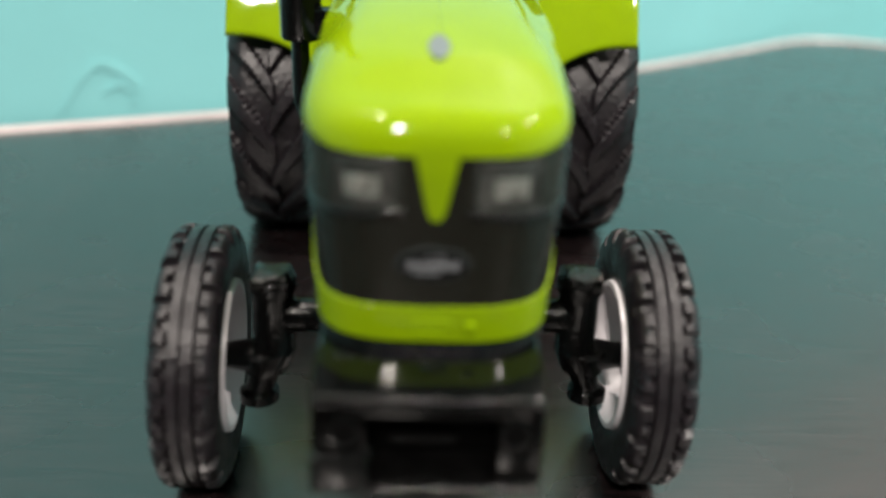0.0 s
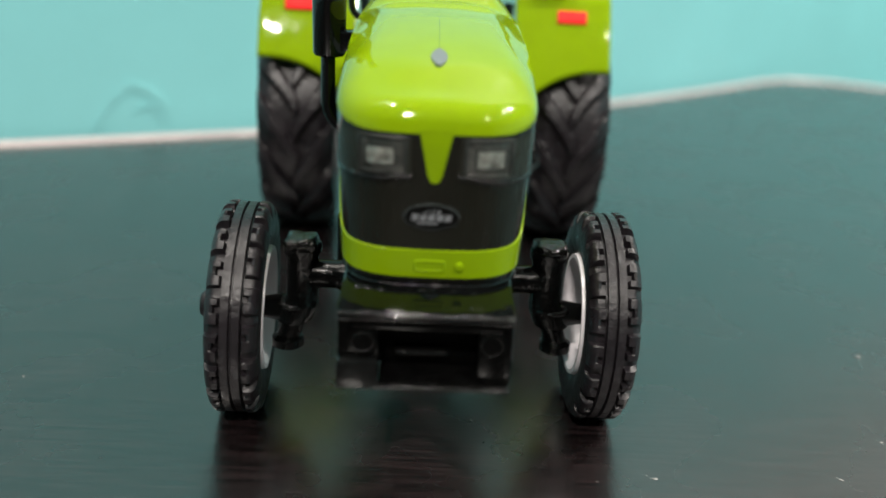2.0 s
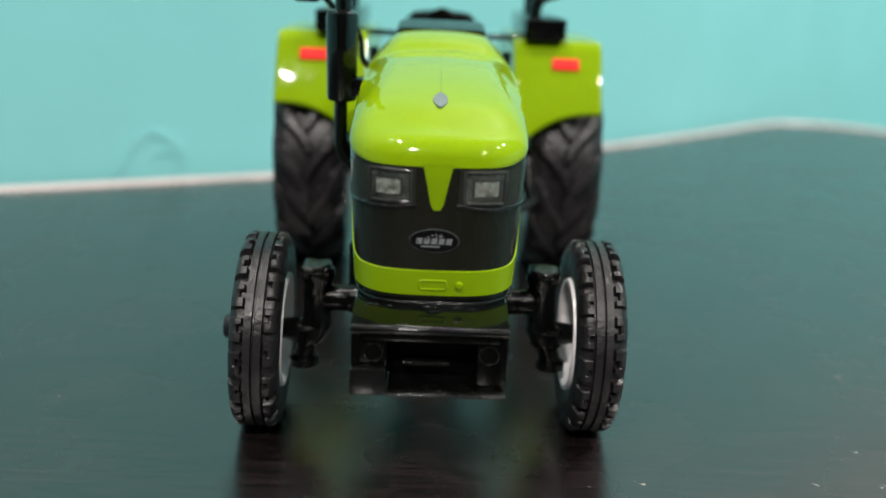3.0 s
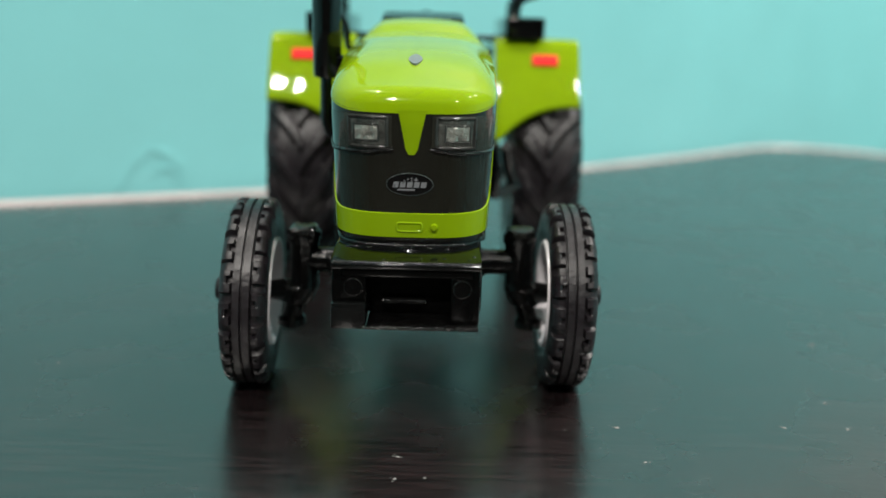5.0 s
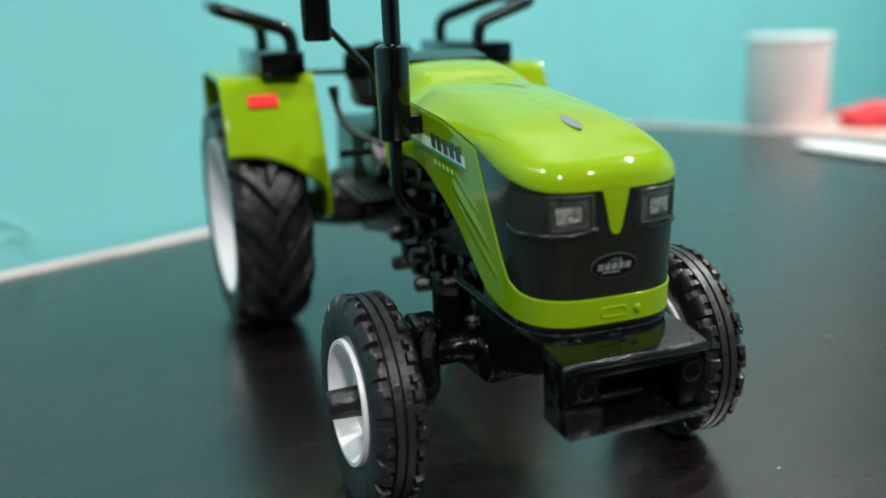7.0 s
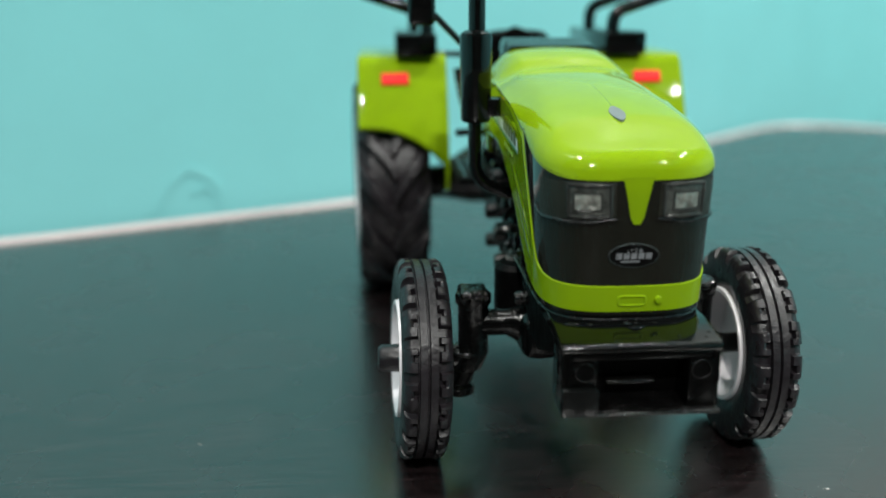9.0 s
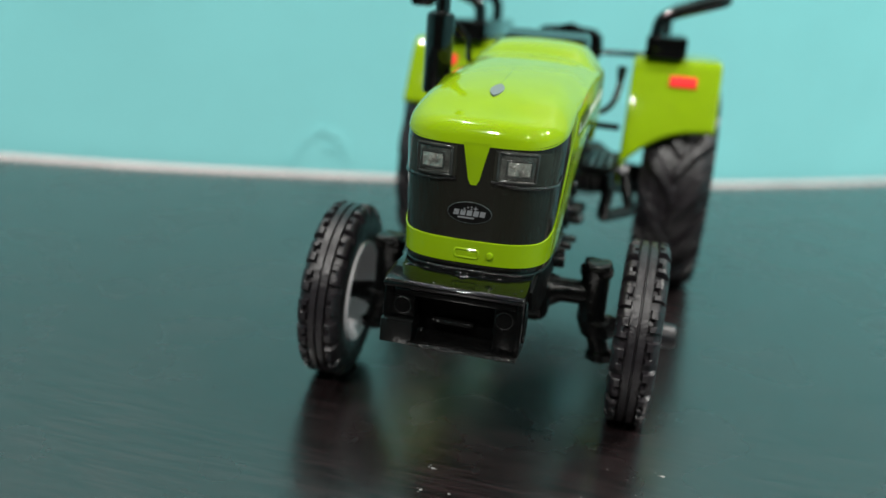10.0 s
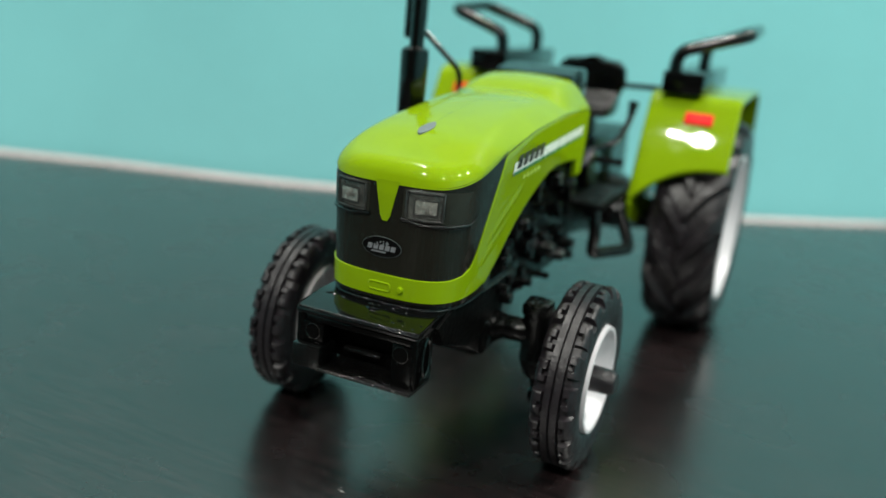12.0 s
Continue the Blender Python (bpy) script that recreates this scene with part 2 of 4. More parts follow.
def curve_at(x, table):
    """Smooth interpolation in a table of (x, y)."""
    n = len(table)
    if x <= table[0][0]:
        return table[0][1]
    for i in range(n - 1):
        (a, p), (b, q) = table[i], table[i + 1]
        if x <= b:
            def slope(j):
                if j == 0 or j == n - 1:
                    k = min(j, n - 2)
                    return (table[k + 1][1] - table[k][1]) / (table[k + 1][0] - table[k][0])
                u = (table[j][1] - table[j - 1][1]) / (table[j][0] - table[j - 1][0])
                w = (table[j + 1][1] - table[j][1]) / (table[j + 1][0] - table[j][0])
                return 2 * u * w / (u + w) if u * w > 0 else 0
            h, t = b - a, (x - a) / (b - a)
            return (p * (1 + 2 * t) * (1 - t) ** 2 + slope(i) * h * t * (1 - t) ** 2
                    + q * t * t * (3 - 2 * t) + slope(i + 1) * h * t * t * (t - 1))
    return table[-1][1]


# ---- the room ----
EDGE = [(-45, -60), (-44.5, -20), (-41, 2), (-36.11, 9.36), (-32.11, 11.06), (-28.11, 12.77), (-24.09, 14.38), (-20.09, 15.6), (-16.11, 17.09), (-12.11, 18.9),
        (-8.12, 20.71), (-4.13, 22.72), (-0.15, 25.09), (3.84, 27.77), (7.83, 30.74), (11.82, 34.02), (15.82, 37.49), (18.81, 40.2), (22.22, 43.51), (24.92, 45.46),
        (27.89, 45.26), (30.81, 43.38), (33.05, 39.11), (34.66, 34.69), (37.5, 27), (40.5, 18), (42, 0), (43, -60)]
WALL_LINE = [(-252, -112), (-60, -4), (-32.59, 12.19), (-28.57, 13.91), (-24.5, 15.53), (-20.48, 16.76), (-16.57, 18.23), (-12.62, 20.02), (-8.65, 21.81), (-4.72, 23.79),
             (-0.8, 26.13), (3.13, 28.77), (7.08, 31.7), (11.03, 34.96), (15.01, 38.4), (17.97, 41.09), (24.6, 48), (30.5, 53.5), (47, 66), (252, 200)]


def wall_from(line, z0, z1, thick):
    bm = bmesh.new()
    out, back = [], []
    for i, p in enumerate(line):
        a, b = Vector(line[max(i - 1, 0)]), Vector(line[min(i + 1, len(line) - 1)])
        d = (b - a).normalized()
        n = Vector((-d.y, d.x)) * thick
        out.append(Vector(p))
        back.append(Vector(p) + n)
    zs = [z0, (z0 + z1) / 2, z1]
    shell(bm, [[(p.x, p.y, z) for p in out] for z in zs], [[(p.x, p.y, z) for p in back] for z in zs])
    return bm


thing("wall_back", wall_from(WALL_LINE, -75, 38, 10), TEAL, "teal painted lower wall with faint darker patches", "wall", kind="structure", angle=60)
# Unseen upper wall, its paleness added to grey what the tabletop reflects
thing("wall_back_upper", wall_from(WALL_LINE, 38, 175, 10), PALE, "plain unseen upper wall, pale to grey the table's reflections", "wall", kind="structure", angle=60)
bm = bmesh.new()
box(bm, (-260, -430, -75), (-250, -100, 175))
thing("wall_left", bm, TEAL, "plain teal painted side wall", "wall", kind="structure")
bm = bmesh.new()
box(bm, (250, -430, -75), (260, 210, 175))
thing("wall_right", bm, TEAL, "plain teal painted side wall", "wall", kind="structure")
# Unseen closing wall, made dark so glossy black fronts reflect little
bm = bmesh.new()
box(bm, (-260, -440, -75), (260, -430, 175))
thing("wall_front", bm, DARK_WALL, "plain unseen wall behind the viewer, dark to keep reflections black", "wall", kind="structure")
bm = bmesh.new()
box(bm, (-260, -440, 175), (260, 220, 185))
thing("ceiling", bm, CEIL, "plain white ceiling", "ceiling", kind="structure")
bm = bmesh.new()
box(bm, (-260, -440, -85), (260, 220, -75))
thing("floor", bm, FLOOR, "plain grey floor", "floor", kind="structure")

def on_wall(x, z, out=0.06):
    """A point on the face of the back wall."""
    y = interp(x, WALL_LINE)
    return Vector((x, y - out, z))


def smudge(points, width):
    bm = bmesh.new()
    pts = rounded([Vector((x, 0, z)) for x, z in points], 0.5, 5)
    a, b = [], []
    for i, p in enumerate(pts):
        d = (pts[min(i + 1, len(pts) - 1)] - pts[max(i - 1, 0)]).normalized()
        w = width * (0.35 + 0.65 * math.sin(math.pi * (i + 0.5) / len(pts)))
        a.append(on_wall(p.x - d.z * w, p.z + d.x * w))
        b.append(on_wall(p.x + d.z * w, p.z - d.x * w))
    shell(bm, [a, b], [[p + Vector((0, 0.04, 0)) for p in a], [p + Vector((0, 0.04, 0)) for p in b]])
    thing("smudge", bm, FAINT_PATCH, "faint darker patch on the teal wall", "smudge", group="wall smudges", kind="structure")


# faint patches slightly darker than the teal: a loop, a wide blot, a short stroke
smudge([(-13.4, 0.15), (-12.5, 1.5), (-12.0, 2.0), (-11.3, 1.7), (-10.7, 1.0), (-11.0, 0.4)], 0.14)
smudge([(42.0, -1.6), (43.2, -1.3), (44.4, -1.3), (45.4, -1.6)], 1.5)
smudge([(-11.9, 0.9), (-11.3, 1.2), (-11.0, 0.8)], 0.1)

# table
table = tagged(new("table"), "dark brown-black laminate table with a white edge band", "table")
bm = bmesh.new()
prism(bm, EDGE, "z", -2.2, 0.0)
part("tabletop", bm, TABLE, table)
bm = bmesh.new()
ring = [(p.x, p.y, -0.12) for p in rounded([(x, y, 0) for x, y in EDGE], 1.2, 4)]
tube(bm, ring, 0.30, sides=10)
part("edge_band", bm, TRIM, table, "white rounded edge band")
for x, y in ((-30, -45), (32, -45), (-26, 5), (26, 28)):
    bm = bmesh.new()
    box(bm, (x - 2, y - 2, -75), (x + 2, y + 2, -2.2), 0.2)
    part("table_leg", bm, TABLE, table)

# ledge beside the table
bm = bmesh.new()
prism(bm, [(41.9, 46.0), (42.4, 41.6), (46.0, 33.9), (48.7, 24.9), (73.7, 18), (78.5, 36.6), (58.7, 42.6), (50.9, 49.2), (46.7, 50.6)], "z", -75, -1.29, 0.3)
thing("side_cabinet", bm, LEDGE, "low pale pink cabinet beside the dark table", "cabinet")
bm = bmesh.new()
lathe(bm, [(-1.29, 0.01), (-1.29, 3.2), (-1.1, 3.3), (5.5, 3.32), (5.52, 3.0), (-0.9, 2.95), (-0.9, 0.01)], "z", 48, (45.2, 45.4, 0))
cup = tagged(new("cup"), "plain white straight-sided cup on the pale cabinet", "cup")
part("body", bm, CUP, cup)
bm = bmesh.new()
lathe(bm, [(5.54, 3.0), (5.54, 3.38), (5.62, 3.44), (6.1, 3.44), (6.2, 3.36), (6.2, 3.2), (6.1, 3.0)], "z", 48, (45.2, 45.4, 0))
part("rim", bm, PLATE, cup, "bluish white rim band")
bm = bmesh.new()
rings = ((0.0, 0.80), (0.1, 0.94), (0.24, 1.0), (0.32, 0.97), (0.26, 0.86), (0.2, 0.01))
lathe(bm, [(z, r) for z, r in rings], "z", 48)
for v in bm.verts:
    a, b = v.co.x * 5.2, v.co.y * 1.5
    v.co = Vector((31.9 + 0.12 * a + 0.99 * b, 23.2 - 0.99 * a + 0.12 * b, v.co.z))
thing("lid", bm, PLATE, "flat oval white lid lying on the dark table", "lid")


def lump(name, c, size, seed, mat, label, cat):
    bm = bmesh.new()
    bmesh.ops.create_icosphere(bm, subdivisions=4, radius=1)
    for v in bm.verts:
        k = 1 + 0.25 * noise.noise(v.co * 1.6 + Vector((seed, 0, 0))) + 0.08 * noise.noise(v.co * 5)
        v.co = Vector((v.co.x * size[0], v.co.y * size[1], max(v.co.z, -0.55) * size[2] + 0.5 * size[2])) * k + Vector(c)
    zmin = min(v.co.z for v in bm.verts)
    for v in bm.verts:
        v.co.z += c[2] - zmin
    return thing(name, bm, mat, label, cat)


lump("cloth", (50.2, 40.5, -1.29), (3.3, 2.5, 1.15), 3, CLOTH, "crumpled red cloth on the pale cabinet", "cloth")
lump("cloth", (56.4, 35.8, -1.29), (2.7, 2.2, 1.45), 9, CLOTH_GREY, "crumpled grey cloth beside the red one", "cloth")

# ---- the toy tractor ----
tractor = tagged(new("toy_tractor"), "lime green die-cast toy tractor with black chassis and white rims", "toy tractor")
tractor.matrix_basis = pose(-0.04 * CM, 0, 0)


def outline_point(s):
    """The bonnet's outline in plan, from the back left (s=-1) round the nose (s=0) to the back right (s=1)."""
    side = 1 if s > 0 else -1
    a = abs(s)
    if a < 0.42:
        q = a / 0.42 * math.pi / 2
        e = 2 / 3.4
        return Vector((side * 1.38 * math.sin(q) ** e, -1.2 - 1.4 * max(math.cos(q), 0) ** e))
    t = (a - 0.42) / 0.58
    return Vector((side * (1.38 + 0.06 * t), -1.2 + 5.5 * t))


def along(n):
    """Even steps along the outline, finer round the nose."""
    return [(-1 + 2 * i / n) for i in range(n + 1)]


def taper(z):
    return 0.925 + 0.075 * min(1, max(0, (z - 3.6) / 2.2))


def wide(p, z, grow=0.0):
    """Outline point at a height, drawn in towards the bottom and grown outwards."""
    k = taper(z)
    x, y = p.x * k, (p.y + 1.2) * (0.985 + 0.015 * (k - 0.925) / 0.075) - 1.2 if p.y < -1.2 else p.y
    c = Vector((0, max(y, -1.2)))
    d = (Vector((x, y)) - c)
    d = d.normalized() if d.length > 1e-6 else Vector((0, -1))
    return x + d.x * grow, y + d.y * grow


CAP_EDGE = [(-2.62, 5.69), (-2.45, 5.71), (-2.3, 5.75), (-1.9, 5.86), (-1.4, 6.00), (-0.82, 6.17), (0.6, 6.43), (2.5, 6.58), (4.3, 6.55)]
CROWN = [(-2.62, 6.04), (-2.2, 6.16), (-1.28, 6.48), (0, 6.70), (1.5, 6.84), (2.62, 6.89), (2.68, 6.90), (3.0, 7.05), (3.3, 7.13), (3.9, 7.2), (4.3, 7.2)]

CROWN_DROP = 0.17

# bonnet
bm = bmesh.new()
S = along(150)
V = [0, 0.012, 0.03, 0.055, 0.085, 0.12, 0.155, 0.19, 0.23, 0.27, 0.31, 0.35, 0.39, 0.43, 0.47, 0.52, 0.6, 0.7, 0.8, 0.9, 1.0]


def bonnet_point(s, v, drop=0.0):
    p = outline_point(s)
    zb = interp(p.y, CAP_EDGE)
    x0, y0 = wide(p, zb, 0.035 - drop)
    c = Vector((0, max(y0, -1.2) + (0.0 if y0 > -1.2 else 0.0)))
    d = Vector((x0, y0)) - c
    q = c + d * (1 - v)
    run = d.length * v
    y = q.y
    top = curve_at(y, CROWN) - CROWN_DROP * abs(q.x / 1.4) ** 2.4
    # a tight lip over the grille, a slanting shoulder beside the flat crown further back
    back = smooth(y, -1.9, 0.8)
    f = min(1, run / interp(y, [(-2.6, 0.26), (-1.5, 0.46), (0.5, 0.60), (4.3, 0.66)]))
    f = (1 - back) * math.sqrt(max(0, 1 - (1 - f) ** 2.4)) + back * (1 - (1 - f) ** 2.0)
    return Vector((q.x, y, zb + (top - zb) * f - drop))


shell(bm, [[bonnet_point(s, v) for s in S] for v in V], [[bonnet_point(s, v, 0.07) for s in S] for v in V], last=False)
bmesh.ops.remove_doubles(bm, verts=bm.verts, dist=0.0005)
bonnet = part("bonnet", bm, LIME, tractor, "glossy lime green bonnet", angle=50)
bm = bmesh.new()
prism(bm, [(-1.36, 6.5), (-1.05, 6.82), (-0.78, 7.05), (0.78, 7.05), (1.05, 6.82), (1.36, 6.5), (1.4, 5.15), (-1.4, 5.15)], "y", 4.18, 4.28)
part("bonnet_rear_wall", bm, BLACK_SATIN, tractor)

# fine seams: along the crown and across it, ahead of the raised cowl
def crown_at(x, y, lift=0.0):
    return (x, y, curve_at(y, CROWN) - CROWN_DROP * abs(x / 1.4) ** 2.4 + lift)


bm = bmesh.new()
tube(bm, [crown_at(0, -0.9 + 3.5 * i / 30, -0.0025) for i in range(31)], 0.0035, 6)
part("crown_seam", bm, BLACK_SATIN, bonnet)
bm = bmesh.new()
tube(bm, [crown_at(-0.1 + 1.0 * i / 24, 2.66 + 0.06 * (i / 24) ** 2, -0.002) for i in range(25)], 0.007, 6)
part("cowl_seam", bm, BLACK_SATIN, bonnet)

# yellow-green nose strip that runs down between the headlights
bm = bmesh.new()
rows = []
for i in range(9):
    t = i / 8
    z = 5.74 - t * 0.70
    w = 0.232 - 0.152 * t ** 0.9 if i < 8 else 0.05
    rows.append([Vector((w * k / 4, -2.632 + 0.010 * (k / 4) ** 2 * smooth(t, 0, 0.2) - 0.020 * smooth(t, 0.05, 0.3), z)) for k in range(-4, 5)])
shell(bm, rows, [[p + Vector((0, 0.12, 0)) for p in r] for r in rows])
part("nose_strip", bm, LIME, bonnet)

# oval badge on the bonnet
bm = bmesh.new()
pts = []
for k in range(20):
    q = 2 * math.pi * k / 20
    pts.append((0.12 * math.cos(q) * (1 - 0.35 * math.sin(q) ** 2), 0.33 * math.sin(q)))
prism(bm, pts, "z", -0.03, 0.010)
part("badge", bm, GREY, bonnet, "small grey oval badge", m=pose(0, -1.27 * CM, 6.482 * CM, 13, 0, 0))

# smoked grille body
bm = bmesh.new()
S2 = [s for s in along(120) if abs(s) < 0.62]
Z = [3.62, 3.9, 4.2, 4.6, 5.0, 5.3, 5.6, 5.9, 6.2]


def grille_point(s, z, grow=0.0):
    p = outline_point(s)
    z = min(z, interp(p.y, CAP_EDGE) + 0.03)
    x, y = wide(p, z, grow)
    return Vector((x, y, z))


S1 = [s for s in along(240) if abs(s) < 0.475]
shell(bm, [[grille_point(s, z, 0.03) for s in S1] for z in Z], [[grille_point(s, z, -0.12) for s in S1] for z in Z])
grille = part("grille", bm, SMOKE, tractor, "glossy smoked black grille")
# lower and outer rim of each smoked headlight glass
for side in (-1, 1):
    bm = bmesh.new()
    pts = [grille_point(side * (0.02 + 0.26 * i / 24), 5.12 - 0.05 * smooth(i, 0, 6), 0.045) for i in range(25)]
    pts += [grille_point(side * (0.28 + 0.075 * math.sin(q)), 5.06 + 0.16 * (1 - math.cos(q)), 0.04) for q in (math.pi / 2 * k / 8 for k in range(1, 9))]
    tube(bm, pts, [0.036] * 25 + [0.034 - 0.0035 * k for k in range(8)], 12)
    part("headlight_rim", bm, RIM_GLOSS, grille)

# headlights behind smoked glass
for side in (-1, 1):
    bm = bmesh.new()
    ss = [side * (0.022 + 0.30 * i / 24) for i in range(25)]
    zz = [5.10, 5.22, 5.34, 5.46, 5.58, 5.66]
    shell(bm, [[grille_point(s, z, 0.042) for s in ss] for z in zz], [[grille_point(s, z, 0.0) for s in ss] for z in zz])
    lamp = part("headlight", bm, SMOKE_LIGHT, grille, "headlight behind smoked plastic")
    ss = [side * (0.031 + 0.130 * i / 16) for i in range(17)]
    zz = [5.17, 5.21, 5.38, 5.56, 5.62]
    bm = bmesh.new()
    shell(bm, [[grille_point(s, z, 0.060 if 0 < j < 4 and 0 < i < 16 else 0.044) for i, s in enumerate(ss)] for j, z in enumerate(zz)],
          [[grille_point(s, z, 0.01) for s in ss] for z in zz])
    part("lens", bm, LENS, lamp)
    bm = bmesh.new()
    loop = [grille_point(s, 5.16, 0.058) for s in ss] + [grille_point(s, 5.63, 0.055) for s in ss[::-1]]
    tube(bm, loop, 0.03, 8, closed=True)
    part("bezel", bm, BEZEL, lamp)
    bm = bmesh.new()
    sm = [side * (0.052 + 0.085 * i / 8) for i in range(9)]
    shell(bm, [[grille_point(s, z, 0.068) for s in sm] for z in (5.27, 5.49)], [[grille_point(s, z, 0.03) for s in sm] for z in (5.27, 5.49)])
    part("bulb_window", bm, LENS_BRIGHT, lamp)
    bm = bmesh.new()
    tube(bm, [grille_point(s, 5.25, 0.062) for s in sm] + [grille_point(s, 5.51, 0.062) for s in sm[::-1]], 0.018, 8, closed=True)
    part("bulb_frame", bm, BEZEL, lamp)

# emblem on the grille: dark oval, silver rim, plain bars
bm = bmesh.new()
prism(bm, [(0.375 * math.cos(2 * math.pi * k / 32), 0.178 * math.sin(2 * math.pi * k / 32)) for k in range(32)], "y", -0.02, 0.03)
emblem = part("emblem", bm, BLACK, grille, "black oval emblem with silver rim", m=pose(-0.02 * CM, -2.615 * CM, 4.56 * CM, -1, 0, 0))
bm = bmesh.new()
tube(bm, [(0.375 * math.cos(2 * math.pi * k / 32), -0.015, 0.178 * math.sin(2 * math.pi * k / 32)) for k in range(32)], 0.005, 6, closed=True)
part("rim", bm, GREY, emblem)
bm = bmesh.new()
for i in range(5):
    x = -0.275 + i * 0.112
    prism(bm, [(x, -0.05), (x + 0.088, -0.05), (x + 0.104, 0.04), (x + 0.016, 0.04)], "y", -0.03, -0.015)
prism(bm, [(-0.2, -0.10), (0.08, -0.10), (0.09, -0.075), (-0.19, -0.075)], "y", -0.03, -0.015)
part("bars", bm, CHROME, emblem)
for x, z, r in ((-0.09, 0.06, 0.022), (-0.03, 0.085, 0.022), (0.03, 0.1, 0.022), (0.03, 0.06, 0.022), (0.10, 0.075, 0.045)):
    bm = bmesh.new()
    prism(bm, [(x + r * (1 if k % 2 == 0 else 0.35) * math.cos(k * math.pi / 4), z + r * (1 if k % 2 == 0 else 0.35) * math.sin(k * math.pi / 4)) for k in range(8)], "y", -0.03, -0.015)
    part("sparkle", bm, CHROME, emblem)

# lime surround: chin bar in front and the swept side panels
HI = [(-2.62, 4.10), (-2.25, 4.12), (-2.0, 4.17), (-1.78, 4.28), (-1.66, 4.45), (-1.57, 4.62), (-0.92, 5.95), (-0.82, 6.14), (0.6, 6.43), (2.5, 6.58), (4.3, 6.55)]
LO = [(-2.62, 3.67), (-1.4, 3.70), (-0.95, 3.76), (-0.55, 4.05), (0.15, 4.63), (0.72, 4.96), (1.28, 5.21), (1.8, 5.40), (2.3, 5.48), (3.1, 5.46), (3.8, 5.40), (3.85, 5.0), (4.3, 5.0)]


def crease(y, z, v):
    """Four slanting creases pressed into the swept leg of the side panel: a sharp step in, then a slow rise."""
    c = 5.72 - (z - 0.52 * y)
    if not 0 < c < 1.16:
        return 0.0
    k = (c / 0.29) % 1.0
    rise = smooth(k, 0.1, 0.75) * (1 - smooth(k, 0.76, 1.0))
    mask = smooth(v, 0.22, 0.40) * (1 - smooth(v, 0.42, 0.60)) * smooth(y, -1.5, -1.15) * (1 - smooth(y, 0.0, 0.45))
    return 0.016 * rise * mask


def surround_point(s, v, grow):
    p = outline_point(s)
    lo, hi = interp(p.y, LO), interp(p.y, HI) - 0.015
    z = lo + (hi - lo) * v
    x, y = wide(p, z, grow + (crease(p.y, z, v) if grow > 0.04 else 0))
    return Vector((x, y, z))


bm = bmesh.new()
S3 = sorted(set(along(480)))
VV = [0, 0.03] + [i / 36 for i in range(2, 35)] + [0.97, 1]
shell(bm, [[surround_point(s, v, 0.05 if 0 < v < 1 else 0.032) for s in S3] for v in VV], [[surround_point(s, v, -0.05) for s in S3] for v in VV])
surround = part("bonnet_side", bm, LIME, tractor, "lime green bonnet surround with swept side panels", angle=45)
# groove between bonnet and side panel
for side in (-1, 1):
    bm = bmesh.new()
    ss = [side * (0.47 + 0.53 * i / 40) for i in range(41)]
    pts = []
    for s in ss:
        p = outline_point(s)
        z = interp(p.y, CAP_EDGE) - 0.012
        x, y = wide(p, z, 0.028)
        pts.append((x, y, z))
    tube(bm, pts, 0.010, 6)
    part("seam", bm, BLACK_SATIN, surround)
    # decal: pale band, green line, five plain blocks and a row of small ones
    bm = bmesh.new()

    def lifted(pts, out):
        vs = [bm.verts.new((side * (1.38 + 0.06 * max(0, (y + 1.2) / 5.5) + out) * taper(z), y, z)) for y, z in pts]
        bm.faces.new(vs)

    def band(y0, y1, za, zb, out, n=10):
        for i in range(n):
            a, b = y0 + (y1 - y0) * i / n, y0 + (y1 - y0) * (i + 1) / n
            def z(y, o):
                return 5.70 + (y + 0.45) * 0.062 + o
            lifted([(a, z(a, za)), (b, z(b, za)), (b + 0.04, z(b, zb)), (a + 0.04, z(a, zb))], out)

    band(-0.45, 3.85, 0.0, 0.24, 0.062)
    part("decal_band", bm, DECAL_WHITE, surround, "pale decal band")
    bm = bmesh.new()
    band(-0.45, 3.85, 0.0, 0.055, 0.066)
    part("decal_line", bm, DECAL_GREEN, surround, "dark green decal line")
    for i in range(5):
        bm = bmesh.new()
        y = -0.28 + i * 0.30
        z = 5.70 + (y + 0.45) * 0.062 + 0.10
        lifted([(y, z), (y + 0.22, z + 0.014), (y + 0.30, z + 0.26), (y + 0.08, z + 0.245)], 0.070)
        part("decal_block", bm, DECAL_BLACK, surround, "plain black block")
    bm = bmesh.new()
    for i in range(5):
        y = 0.15 + i * 0.2
        z = 5.60 + (y + 0.45) * 0.062
        lifted([(y, z - 0.09), (y + 0.11, z - 0.083), (y + 0.13, z + 0.0), (y + 0.02, z - 0.007)], 0.062)
    part("decal_marks", bm, DECAL_LIME, surround)
# chin details
bm = bmesh.new()
tube(bm, rounded([(0.0, -2.635, 3.785), (0.19, -2.63, 3.785), (0.19, -2.63, 3.925), (-0.22, -2.63, 3.925), (-0.22, -2.63, 3.785), (0.0, -2.635, 3.785)], 0.05, 4)[:-1], 0.022, 6, closed=True)
part("chin_slot", bm, LIME, surround)
bm = bmesh.new()
lathe(bm, [(-2.68, 0.01), (-2.675, 0.05), (-2.6, 0.07), (-2.5, 0.07)], "y", 16, (0.39, 0, 3.86), closed=False)
part("chin_stud", bm, LIME, surround)
